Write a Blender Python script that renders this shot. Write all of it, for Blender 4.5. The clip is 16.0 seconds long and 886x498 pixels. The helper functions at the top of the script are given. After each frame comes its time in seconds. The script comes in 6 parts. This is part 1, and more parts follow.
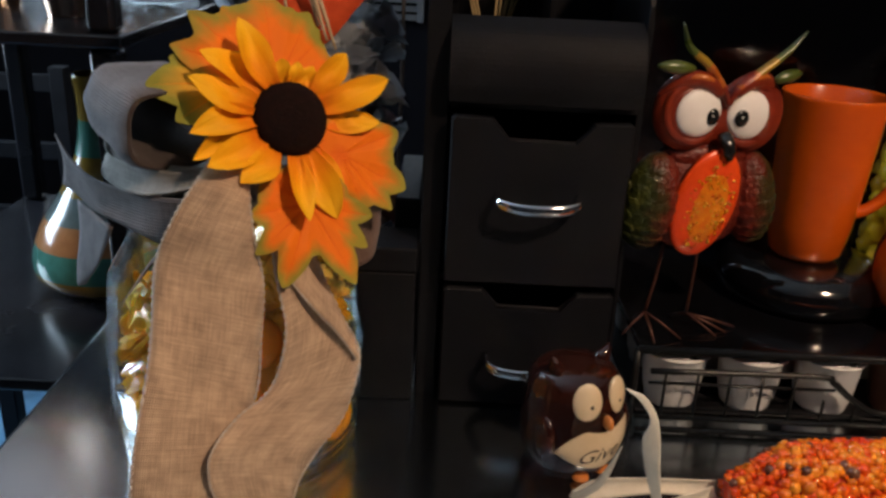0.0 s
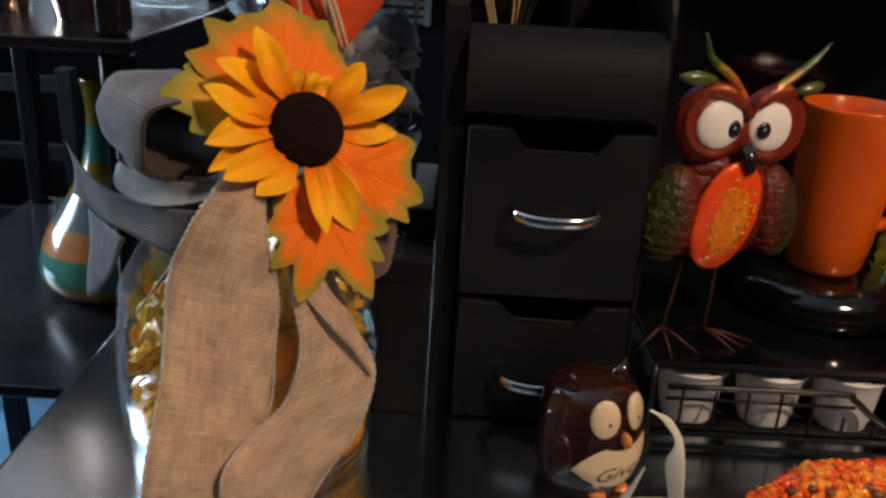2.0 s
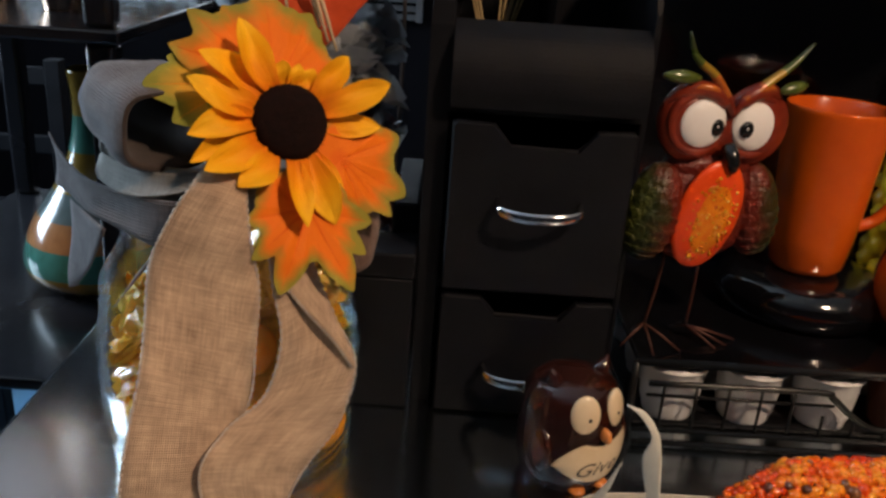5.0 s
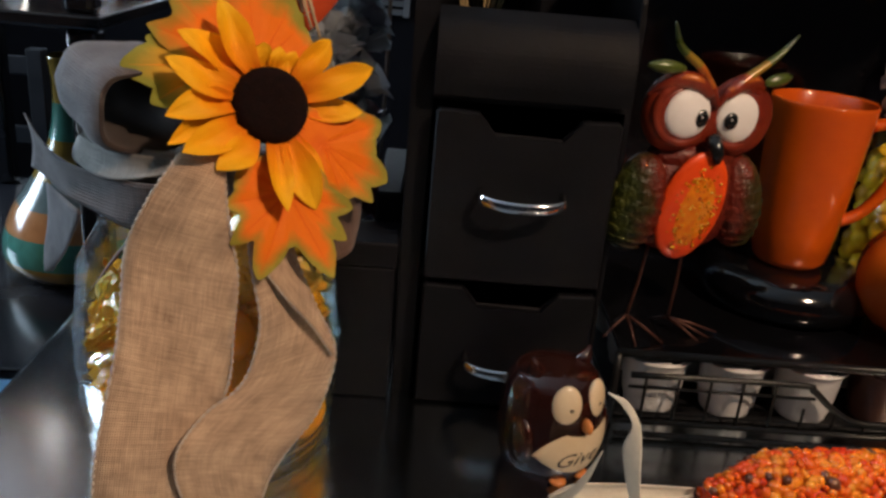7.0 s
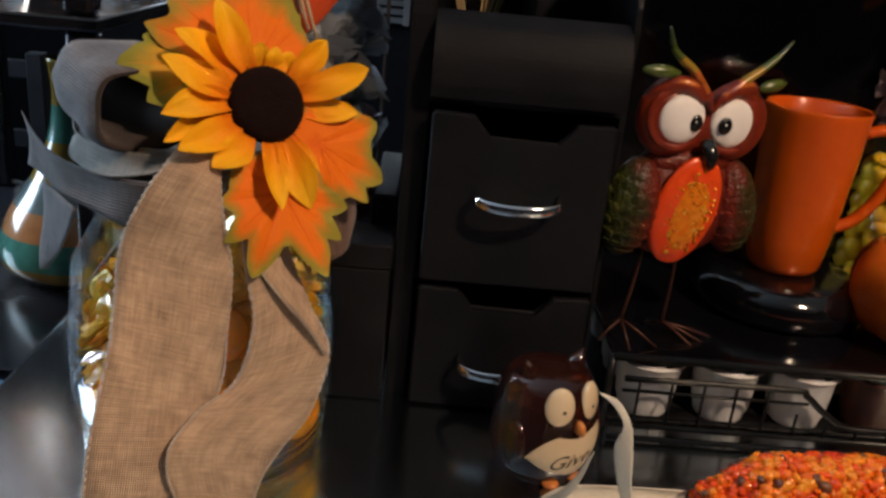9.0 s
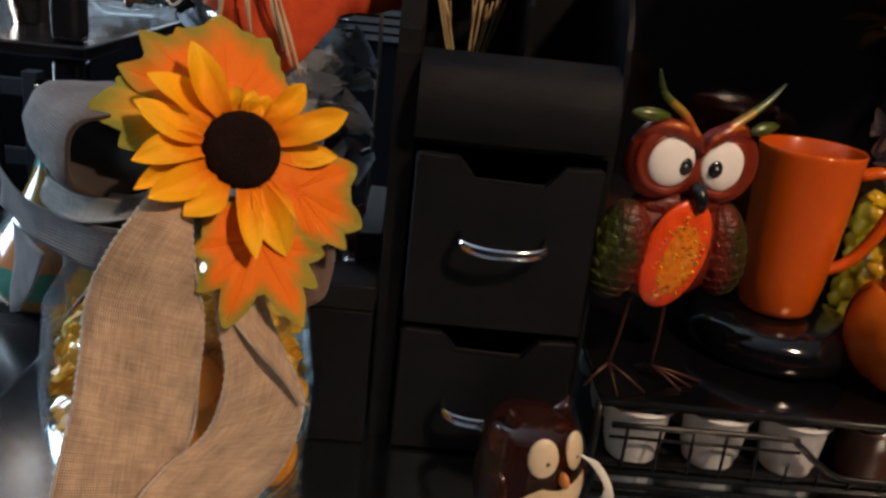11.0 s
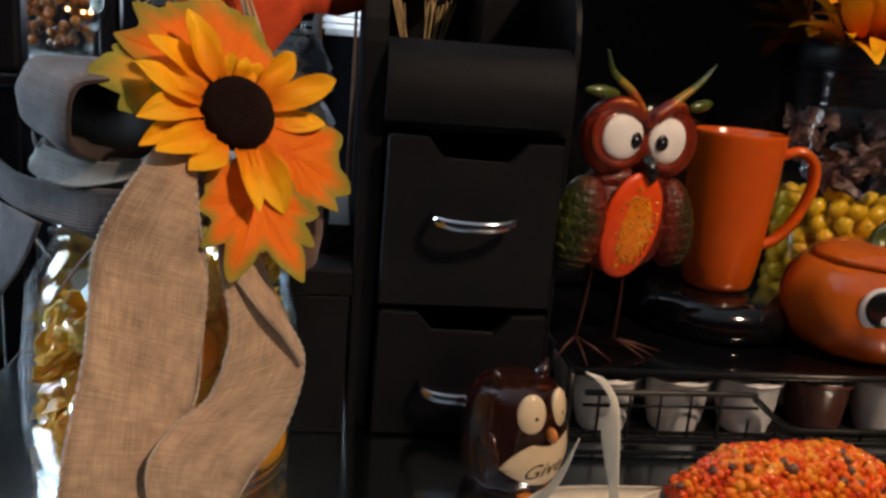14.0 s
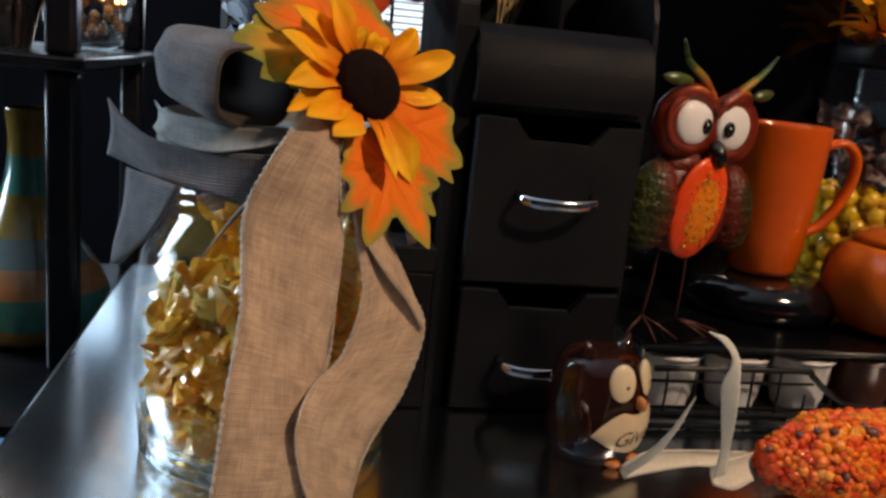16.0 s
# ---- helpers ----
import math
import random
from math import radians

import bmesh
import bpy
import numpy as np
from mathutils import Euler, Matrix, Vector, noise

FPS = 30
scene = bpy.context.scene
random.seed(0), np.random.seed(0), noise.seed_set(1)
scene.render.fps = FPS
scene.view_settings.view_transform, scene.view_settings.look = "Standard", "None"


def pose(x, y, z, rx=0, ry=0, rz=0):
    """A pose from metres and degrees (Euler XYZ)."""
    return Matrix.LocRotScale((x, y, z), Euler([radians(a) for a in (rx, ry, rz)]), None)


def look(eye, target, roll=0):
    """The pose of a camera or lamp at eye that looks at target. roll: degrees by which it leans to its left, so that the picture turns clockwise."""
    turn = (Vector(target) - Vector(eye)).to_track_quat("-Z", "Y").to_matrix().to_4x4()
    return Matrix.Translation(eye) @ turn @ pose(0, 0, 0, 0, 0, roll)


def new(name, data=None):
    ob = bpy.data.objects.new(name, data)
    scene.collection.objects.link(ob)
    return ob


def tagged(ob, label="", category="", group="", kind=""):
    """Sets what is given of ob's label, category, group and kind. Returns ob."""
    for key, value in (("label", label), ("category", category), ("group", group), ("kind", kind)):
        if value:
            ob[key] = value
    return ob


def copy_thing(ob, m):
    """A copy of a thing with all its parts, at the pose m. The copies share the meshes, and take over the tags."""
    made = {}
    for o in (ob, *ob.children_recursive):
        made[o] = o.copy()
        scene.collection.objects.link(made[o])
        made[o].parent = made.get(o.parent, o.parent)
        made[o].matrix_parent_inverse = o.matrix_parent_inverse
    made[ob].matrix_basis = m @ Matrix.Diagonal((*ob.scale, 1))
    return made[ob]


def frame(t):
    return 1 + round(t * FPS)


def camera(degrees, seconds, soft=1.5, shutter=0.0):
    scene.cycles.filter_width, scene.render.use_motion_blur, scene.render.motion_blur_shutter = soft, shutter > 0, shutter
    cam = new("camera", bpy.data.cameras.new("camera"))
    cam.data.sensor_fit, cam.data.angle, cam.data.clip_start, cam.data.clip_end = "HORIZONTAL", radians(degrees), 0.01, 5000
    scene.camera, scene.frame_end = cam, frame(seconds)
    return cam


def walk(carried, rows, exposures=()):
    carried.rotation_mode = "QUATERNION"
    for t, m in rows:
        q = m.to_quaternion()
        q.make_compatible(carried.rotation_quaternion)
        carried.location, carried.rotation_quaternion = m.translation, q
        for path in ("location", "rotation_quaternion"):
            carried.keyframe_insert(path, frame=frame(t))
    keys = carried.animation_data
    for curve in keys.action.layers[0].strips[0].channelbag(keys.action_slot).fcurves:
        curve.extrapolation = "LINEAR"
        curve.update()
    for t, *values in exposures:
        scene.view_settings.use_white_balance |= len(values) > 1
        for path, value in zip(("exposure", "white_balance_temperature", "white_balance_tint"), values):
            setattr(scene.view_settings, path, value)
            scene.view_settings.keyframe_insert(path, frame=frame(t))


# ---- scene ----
cam = camera(55.2, 16.0, soft=2.8)
PATH = [
    (0, (0.0313, 0.0110, 0.3266), (0.0414, 1.7250, -0.3432), 2.8),
    (0.5, (0.0285, 0.0129, 0.3248), (0.0368, 1.7250, -0.3496), 2.8),
    (1, (0.0221, 0.0147, 0.3248), (0.0258, 1.7370, -0.3238), 2.9),
    (1.5, (0.0248, 0.0212, 0.3284), (0.0212, 1.7379, -0.3330), 2.8),
    (2, (0.0230, 0.0221, 0.3284), (0.0267, 1.7379, -0.3367), 3.2),
    (2.5, (0.0267, 0.0193, 0.3294), (0.0285, 1.7342, -0.3358), 3.2),
    (3, (0.0276, 0.0212, 0.3294), (0.0313, 1.7314, -0.3478), 3.6),
    (3.5, (0.0276, 0.0184, 0.3321), (0.0359, 1.7287, -0.3478), 3.7),
    (4, (0.0276, 0.0184, 0.3340), (0.0331, 1.7296, -0.3432), 3.6),
    (6.5, (0.0276, 0.0239, 0.3156), (0.0874, 1.7397, -0.3459), 5.1),
    (7, (0.0304, 0.0221, 0.3211), (0.0856, 1.7342, -0.3505), 5.0),
    (7.5, (0.0331, 0.0221, 0.3211), (0.0883, 1.7324, -0.3551), 5.3),
    (8, (0.0322, 0.0184, 0.3174), (0.0957, 1.7379, -0.3358), 5.4),
    (10.5, (0.0368, 0.0239, 0.3220), (0.0819, 1.7443, -0.3312), 5.7),
    (11, (0.0423, 0.0359, 0.3312), (0.0957, 1.7664, -0.2926), 6.1),
    (11.5, (0.0543, 0.0607, 0.3349), (0.0626, 1.8198, -0.2042), 5.5),
    (12, (0.0534, 0.0810, 0.3496), (0.0074, 1.8621, -0.1076), 4.7),
    (12.5, (0.0359, 0.0626, 0.3367), (-0.0699, 1.8474, -0.0966), 6.3),
    (13, (0.0230, 0.0285, 0.2999), (-0.0064, 1.8096, -0.1592), 5.1),
    (13.5, (0.0092, 0.0018, 0.2843), (0.0984, 1.7885, -0.1454), 5.7),
    (14, (-0.0009, -0.0009, 0.2705), (0.2521, 1.7673, -0.1684), 4.6),
    (14.5, (-0.0285, 0.0120, 0.2870), (0.2806, 1.7682, -0.1665), 1.5),
    (15, (-0.0580, 0.0184, 0.3054), (0.2870, 1.7581, -0.1849), 0.3),
    (15.5, (-0.0856, -0.0018, 0.2640), (0.2328, 1.7646, -0.1389), 4.1),
    (16, (-0.0883, -0.0110, 0.2447), (0.2594, 1.7498, -0.1601), 5.7),
]
walk(cam, [(t, look(eye, target, roll)) for t, eye, target, roll in PATH])

# ---- light ----
U = 0.92                       # metres to one unit of the plan
world = bpy.data.worlds.new("world")
scene.world = world
world.use_nodes = True
wn = world.node_tree.nodes
sky = wn.new("ShaderNodeTexSky")
sky.sky_type, sky.sun_disc = "NISHITA", False
sky.sun_elevation, sky.sun_rotation = radians(30), radians(-80)
world.node_tree.links.new(sky.outputs[0], wn["Background"].inputs[0])
wn["Background"].inputs[1].default_value = 0.08
scene.view_settings.exposure = 0.15


def lamp(name, kind, energy, colour, place, target, size=0.3, size_y=None):
    data = bpy.data.lights.new(name, kind)
    data.energy, data.color = energy, colour
    if kind == "AREA":
        data.shape, data.size, data.size_y = "RECTANGLE", size, size_y or size
    else:
        data.shadow_soft_size = size
    ob = new(name, data)
    ob.matrix_world = look(place, target)
    return ob


# daylight of the three windows, and the warm bulb of the kitchen lamp
lamp("window_daylight", "AREA", 52, (0.63, 0.82, 1.0), (-1.84, 1.03, 0.74), (0, 0.75, 0.5), 0.66, 1.2)
lamp("far_window_daylight", "AREA", 8, (0.78, 0.88, 1.0), (0.21, 2.93, 0.75), (0.21, 0, 0.6), 0.46, 0.9)
lamp("north_window_daylight", "AREA", 7, (0.66, 0.83, 1.0), (-0.86, 2.93, 1.06), (-0.7, 0, 0.5), 1.0, 0.84)
lamp("kitchen_bulb", "POINT", 55, (1.0, 0.72, 0.51), (0.74, -0.33, 1.22), (0, 0, 0), 0.05)


# ---- materials ----
def tree(name):
    m = bpy.data.materials.new(name)
    m.use_nodes = True
    return m, m.node_tree.nodes, m.node_tree.links, m.node_tree.nodes["Principled BSDF"]


def ramp(nodes, links, src, stops):
    r = nodes.new("ShaderNodeValToRGB")
    r.color_ramp.elements[0].position, r.color_ramp.elements[0].color = stops[0][0], (*stops[0][1], 1)
    r.color_ramp.elements[1].position, r.color_ramp.elements[1].color = stops[-1][0], (*stops[-1][1], 1)
    for p, c in stops[1:-1]:
        r.color_ramp.elements.new(p).color = (*c, 1)
    links.new(src, r.inputs[0])
    return r.outputs[0]


def noise_out(nodes, links, scale, detail=4, coords="Object", kind="ShaderNodeTexNoise"):
    tc = nodes.new("ShaderNodeTexCoord")
    n = nodes.new(kind)
    n.inputs["Scale"].default_value = scale
    if "Detail" in n.inputs:
        n.inputs["Detail"].default_value = detail
    links.new(tc.outputs[coords], n.inputs["Vector"])
    return n


def bump(nodes, links, b, src, strength, distance=0.002):
    k = nodes.new("ShaderNodeBump")
    k.inputs["Strength"].default_value, k.inputs["Distance"].default_value = strength, distance
    links.new(src, k.inputs["Height"])
    if b.inputs["Normal"].is_linked:
        links.new(b.inputs["Normal"].links[0].from_socket, k.inputs["Normal"])
    links.new(k.outputs[0], b.inputs["Normal"])


def plain(name, dark, light, rough=0.5, metal=0.0, scale=40, grain=300, relief=0.15, coat=0.0, rough_var=0.15, spec=0.5):
    """A surface with stains at one scale and grain at a finer one."""
    m, n, l, b = tree(name)
    big, fine = noise_out(n, l, scale, 5), noise_out(n, l, grain, 3)
    mix = n.new("ShaderNodeMath")
    mix.operation = "MULTIPLY_ADD"
    l.new(fine.outputs[0], mix.inputs[0])
    mix.inputs[1].default_value = 0.35
    l.new(big.outputs[0], mix.inputs[2])
    l.new(ramp(n, l, mix.outputs[0], [(0.4, dark), (0.95, light)]), b.inputs["Base Color"])
    mr = n.new("ShaderNodeMapRange")
    mr.inputs["To Min"].default_value, mr.inputs["To Max"].default_value = max(0.02, rough - rough_var), min(1, rough + rough_var)
    l.new(big.outputs[0], mr.inputs["Value"])
    l.new(mr.outputs[0], b.inputs["Roughness"])
    b.inputs["Metallic"].default_value = metal
    b.inputs["Specular IOR Level"].default_value = spec
    b.inputs["Coat Weight"].default_value = coat
    b.inputs["Coat Roughness"].default_value = 0.08
    if relief:
        bump(n, l, b, fine.outputs[0], relief, 0.0008)
    return m


def weave(name, dark, light, pitch=0.0011, rough=0.9, alpha=0.0):
    """Burlap or cloth, woven along its UV, which is in metres."""
    m, n, l, b = tree(name)
    uv = n.new("ShaderNodeUVMap")
    waves = []
    for direction in ("X", "Y"):
        w = n.new("ShaderNodeTexWave")
        w.bands_direction = direction
        w.inputs["Scale"].default_value = 0.314 / pitch
        w.inputs["Distortion"].default_value = 2.2
        w.inputs["Detail"].default_value = 2
        w.inputs["Detail Scale"].default_value = 1.5
        l.new(uv.outputs[0], w.inputs["Vector"])
        waves.append(w)
    add = n.new("ShaderNodeMath")
    l.new(waves[0].outputs["Fac"], add.inputs[0])
    l.new(waves[1].outputs["Fac"], add.inputs[1])
    # long uneven threads: stretched noise both ways
    slubs = []
    for sx, sy in ((900, 60), (60, 900)):
        mp = n.new("ShaderNodeMapping")
        mp.inputs["Scale"].default_value = (sx, sy, 1)
        l.new(uv.outputs[0], mp.inputs[0])
        t = n.new("ShaderNodeTexNoise")
        t.inputs["Scale"].default_value = 1.0
        t.inputs["Detail"].default_value = 2
        l.new(mp.outputs[0], t.inputs["Vector"])
        slubs.append(t)
    blot = n.new("ShaderNodeTexNoise")
    blot.inputs["Scale"].default_value, blot.inputs["Detail"].default_value = 60, 5
    l.new(uv.outputs[0], blot.inputs["Vector"])
    # sum of threads, slubs and blotches about a middle of 0.5
    total = None
    for socket, gain in ((slubs[0].outputs[0], 0.62), (slubs[1].outputs[0], 0.62), (blot.outputs[0], 0.9), (add.outputs[0], 0.12)):
        mad = n.new("ShaderNodeMath")
        mad.operation = "MULTIPLY_ADD"
        l.new(socket, mad.inputs[0])
        mad.inputs[1].default_value = gain
        if total is None:
            mad.inputs[2].default_value = 0.5 - 0.5 * (0.62 + 0.62 + 0.9) - 0.12
        else:
            l.new(total, mad.inputs[2])
        total = mad.outputs[0]
    l.new(ramp(n, l, total, [(0.0, dark), (1.0, light)]), b.inputs["Base Color"])
    b.inputs["Roughness"].default_value = rough
    b.inputs["Sheen Weight"].default_value = 0.1
    bump(n, l, b, add.outputs[0], 0.5, 0.0006)
    if alpha:
        b.inputs["Alpha"].default_value = 1 - alpha
    return m


def glass(name, tint=(1, 1, 1), rough=0.0, relief=0.0):
    m, n, l, b = tree(name)
    b.inputs["Base Color"].default_value = (*tint, 1)
    b.inputs["Transmission Weight"].default_value = 1
    b.inputs["Roughness"].default_value = rough
    b.inputs["IOR"].default_value = 1.45
    if relief:
        bump(n, l, b, noise_out(n, l, 60, 2).outputs[0], relief, 0.002)
    return m


def thin_glass(name, tint=(1, 1, 1), clear=0.86):
    """A thin wall of glass: mostly clear, with a glossy skin."""
    m, n, l, b = tree(name)
    t, g, mix = n.new("ShaderNodeBsdfTransparent"), n.new("ShaderNodeBsdfGlossy"), n.new("ShaderNodeMixShader")
    t.inputs[0].default_value = (*tint, 1)
    g.inputs["Roughness"].default_value = 0.04
    f = n.new("ShaderNodeLayerWeight")
    f.inputs[0].default_value = 0.5
    p4 = n.new("ShaderNodeMath")
    p4.operation = "POWER"
    l.new(f.outputs["Facing"], p4.inputs[0])
    p4.inputs[1].default_value = 2.6
    k = n.new("ShaderNodeMath")
    k.operation = "MULTIPLY_ADD"
    k.use_clamp = True
    l.new(p4.outputs[0], k.inputs[0])
    k.inputs[1].default_value, k.inputs[2].default_value = 0.46, (1 - clear) * 0.2
    wob = noise_out(n, l, 25, 2)
    bp = n.new("ShaderNodeBump")
    bp.inputs["Strength"].default_value, bp.inputs["Distance"].default_value = 0.12, 0.004
    l.new(wob.outputs[0], bp.inputs["Height"])
    l.new(bp.outputs[0], g.inputs["Normal"])
    l.new(k.outputs[0], mix.inputs[0])
    l.new(t.outputs[0], mix.inputs[1])
    l.new(g.outputs[0], mix.inputs[2])
    l.new(mix.outputs[0], n["Material Output"].inputs[0])
    return m


def by_piece(name, stops, rough=0.3, trans=0.0, relief=0.3, scale=120, coat=0.0, object_random=False):
    """Colour that differs from piece to piece, by island or by object."""
    m, n, l, b = tree(name)
    if object_random:
        src = n.new("ShaderNodeObjectInfo").outputs["Random"]
    else:
        src = n.new("ShaderNodeNewGeometry").outputs["Random Per Island"]
    fine = noise_out(n, l, scale, 3)
    mad = n.new("ShaderNodeMath")
    mad.operation = "MULTIPLY_ADD"
    l.new(fine.outputs[0], mad.inputs[0])
    mad.inputs[1].default_value = 0.25
    l.new(src, mad.inputs[2])
    l.new(ramp(n, l, mad.outputs[0], [(p * 1.0 + 0.12, c) for p, c in stops]), b.inputs["Base Color"])
    b.inputs["Roughness"].default_value = rough
    b.inputs["Transmission Weight"].default_value = trans
    b.inputs["Coat Weight"].default_value = coat
    bump(n, l, b, fine.outputs[0], relief, 0.001)
    return m


def edged(name, inner, mid, edge, rough=0.6, glow=0.15, cut=(0.55, 0.8, 0.98), crease=(9, 1.2)):
    """Cloth petals and leaves: UV.x runs from the vein (0) to the rim (1), UV.y along the length."""
    m, n, l, b = tree(name)
    uv = n.new("ShaderNodeUVMap")
    sep = n.new("ShaderNodeSeparateXYZ")
    l.new(uv.outputs[0], sep.inputs[0])
    ns = noise_out(n, l, 42, 4)
    mad = n.new("ShaderNodeMath")
    mad.operation = "MULTIPLY_ADD"
    l.new(ns.outputs[0], mad.inputs[0])
    mad.inputs[1].default_value = 1.0
    sub = n.new("ShaderNodeMath")
    sub.operation = "SUBTRACT"
    sub.inputs[1].default_value = 0.48
    l.new(sep.outputs[0], sub.inputs[0])
    l.new(sub.outputs[0], mad.inputs[2])
    l.new(ramp(n, l, mad.outputs[0], [(0.0, inner), (cut[0], mid), (cut[1], mid), (cut[2], edge)]), b.inputs["Base Color"])
    b.inputs["Roughness"].default_value = rough
    b.inputs["Subsurface Weight"].default_value = glow
    b.inputs["Subsurface Radius"].default_value = (0.004, 0.002, 0.001)
    b.inputs["Specular IOR Level"].default_value = 0.2
    bump(n, l, b, noise_out(n, l, 900, 2).outputs[0], 0.25, 0.0004)
    mp = n.new("ShaderNodeMapping")
    mp.inputs["Scale"].default_value = (*crease, 1)
    l.new(uv.outputs[0], mp.inputs[0])
    cr = n.new("ShaderNodeTexNoise")
    cr.inputs["Scale"].default_value, cr.inputs["Detail"].default_value = 1.0, 2
    l.new(mp.outputs[0], cr.inputs["Vector"])
    bump(n, l, b, cr.outputs[0], 0.4, 0.002)
    return m


def lengthwise(name, stops, rough=0.6):
    """Cloth petals dyed from the base (UV.y 0) to the tip (1), with soft creases along them."""
    m, n, l, b = tree(name)
    uv = n.new("ShaderNodeUVMap")
    sep = n.new("ShaderNodeSeparateXYZ")
    l.new(uv.outputs[0], sep.inputs[0])
    mad = n.new("ShaderNodeMath")
    mad.operation = "MULTIPLY_ADD"
    l.new(noise_out(n, l, 60, 4).outputs[0], mad.inputs[0])
    mad.inputs[1].default_value = 0.5
    off = n.new("ShaderNodeMath")
    off.operation = "SUBTRACT"
    off.inputs[1].default_value = 0.25
    l.new(sep.outputs[1], off.inputs[0])
    l.new(off.outputs[0], mad.inputs[2])
    l.new(ramp(n, l, mad.outputs[0], stops), b.inputs["Base Color"])
    b.inputs["Roughness"].default_value = rough
    b.inputs["Specular IOR Level"].default_value = 0.2
    mp = n.new("ShaderNodeMapping")
    mp.inputs["Scale"].default_value = (5, 1.0, 1)
    l.new(uv.outputs[0], mp.inputs[0])
    cr = n.new("ShaderNodeTexNoise")
    cr.inputs["Scale"].default_value, cr.inputs["Detail"].default_value = 1.0, 2
    l.new(mp.outputs[0], cr.inputs["Vector"])
    bump(n, l, b, cr.outputs[0], 0.35, 0.0015)
    bump(n, l, b, noise_out(n, l, 900, 2).outputs[0], 0.2, 0.0003)
    return m


BLACK_PAINT = plain("black_paint", (0.006, 0.006, 0.007), (0.013, 0.013, 0.014), 0.45, 0, 30, 500, 0.1, spec=0.25)
BLACK_CARD = plain("black_board", (0.0024, 0.0025, 0.0036), (0.0048, 0.0049, 0.0066), 0.60, 0, 25, 700, 0.25, spec=0.12)
BLACK_GLOSS = plain("black_gloss_plastic", (0.002, 0.002, 0.0026), (0.0045, 0.0045, 0.0055), 0.12, 0, 20, 300, 0.02, 0.5, 0.04)
BLACK_WIRE = plain("black_wire", (0.005, 0.005, 0.005), (0.010, 0.010, 0.010), 0.35, 0, 60, 400, 0.1, spec=0.25)
CHROME = plain("chrome", (0.75, 0.75, 0.77), (0.85, 0.85, 0.86), 0.12, 1, 50, 400, 0.03, 0, 0.06)
STEEL = plain("brushed_steel", (0.62, 0.61, 0.59), (0.76, 0.75, 0.73), 0.36, 0.75, 60, 500, 0.08)
COUNTER = plain("dark_polished_counter", (0.52, 0.58, 0.62), (0.60, 0.66, 0.70), 0.19, 1, 9, 260, 0.0, 0.0, 0.02)
BURLAP = weave("tan_burlap", (0.19, 0.110, 0.068), (0.76, 0.53, 0.345), 0.0011)
# darker, cooler copy of the tan burlap: window-side light put into its colour
BURLAP_WINDOW_SIDE = weave("burlap_window_side", (0.020, 0.016, 0.018), (0.140, 0.118, 0.122), 0.0016)
# very dark copy of the burlap, holding the shade inside the loop
BURLAP_HOLLOW_SHADE = weave("burlap_hollow_shade", (0.010, 0.006, 0.005), (0.050, 0.030, 0.023), 0.0015)
BURLAP_DARK = weave("brown_burlap", (0.045, 0.024, 0.018), (0.19, 0.105, 0.075), 0.0015)
BAND = weave("pale_grey_band", (0.085, 0.080, 0.072), (0.30, 0.29, 0.27), 0.0009)
PETAL = lengthwise("yellow_petal", [(0.0, (0.74, 0.13, 0.002)), (0.30, (0.87, 0.27, 0.003)), (0.62, (0.90, 0.39, 0.004)), (1.0, (0.91, 0.47, 0.012))])
LEAF = edged("autumn_leaf", (0.72, 0.105, 0.002), (0.80, 0.165, 0.003), (0.28, 0.23, 0.028), 0.65, 0.0, (0.35, 0.66, 1.0), (1.2, 7))
LEAF_PALE = edged("green_autumn_leaf", (0.84, 0.26, 0.010), (0.62, 0.30, 0.020), (0.26, 0.25, 0.035), 0.65, 0.0, (0.30, 0.5, 0.9), (1.2, 7))
DISC = plain("flower_disc", (0.004, 0.002, 0.002), (0.014, 0.005, 0.004), 0.95, 0, 300, 900, 0.8, spec=0.1)
GLASS = thin_glass("clear_glass", (0.97, 0.98, 0.97))
WRAP = by_piece("gold_cellophane", [(0.0, (0.90, 0.42, 0.022)), (0.35, (0.93, 0.56, 0.075)), (0.7, (0.95, 0.71, 0.21)), (1.0, (0.91, 0.47, 0.030))], 0.16, 0.34, 0.7, 260, 0.25, True)
wb = WRAP.node_tree.nodes["Principled BSDF"]
wb.inputs["Subsurface Weight"].default_value, wb.inputs["Subsurface Radius"].default_value = 0.5, (0.012, 0.007, 0.002)
AMBERC = by_piece("orange_cellophane", [(0.0, (0.92, 0.27, 0.008)), (1.0, (0.95, 0.40, 0.015))], 0.12, 0.0, 0.5, 160, 0.6, True)
ab_ = AMBERC.node_tree.nodes["Principled BSDF"]
ab_.inputs["Subsurface Weight"].default_value, ab_.inputs["Subsurface Radius"].default_value = 0.7, (0.03, 0.015, 0.004)
THICK_GLASS = glass("thick_clear_glass", (0.96, 0.98, 0.97))


# ---- building helpers ----
def V(*a):
    return Vector(a[0] if len(a) == 1 else a)


def smooth(points, sub=5):
    """A Catmull-Rom line through the points."""
    p = [V(q) for q in points]
    p = [2 * p[0] - p[1]] + p + [2 * p[-1] - p[-2]]
    out = []
    for i in range(1, len(p) - 2):
        a, b, c, d = p[i - 1:i + 3]
        for k in range(sub):
            t = k / sub
            out.append(0.5 * ((2 * b) + (c - a) * t + (2 * a - 5 * b + 4 * c - d) * t * t + (3 * b - a - 3 * c + d) * t ** 3))
    out.append(p[-2].copy())
    return out


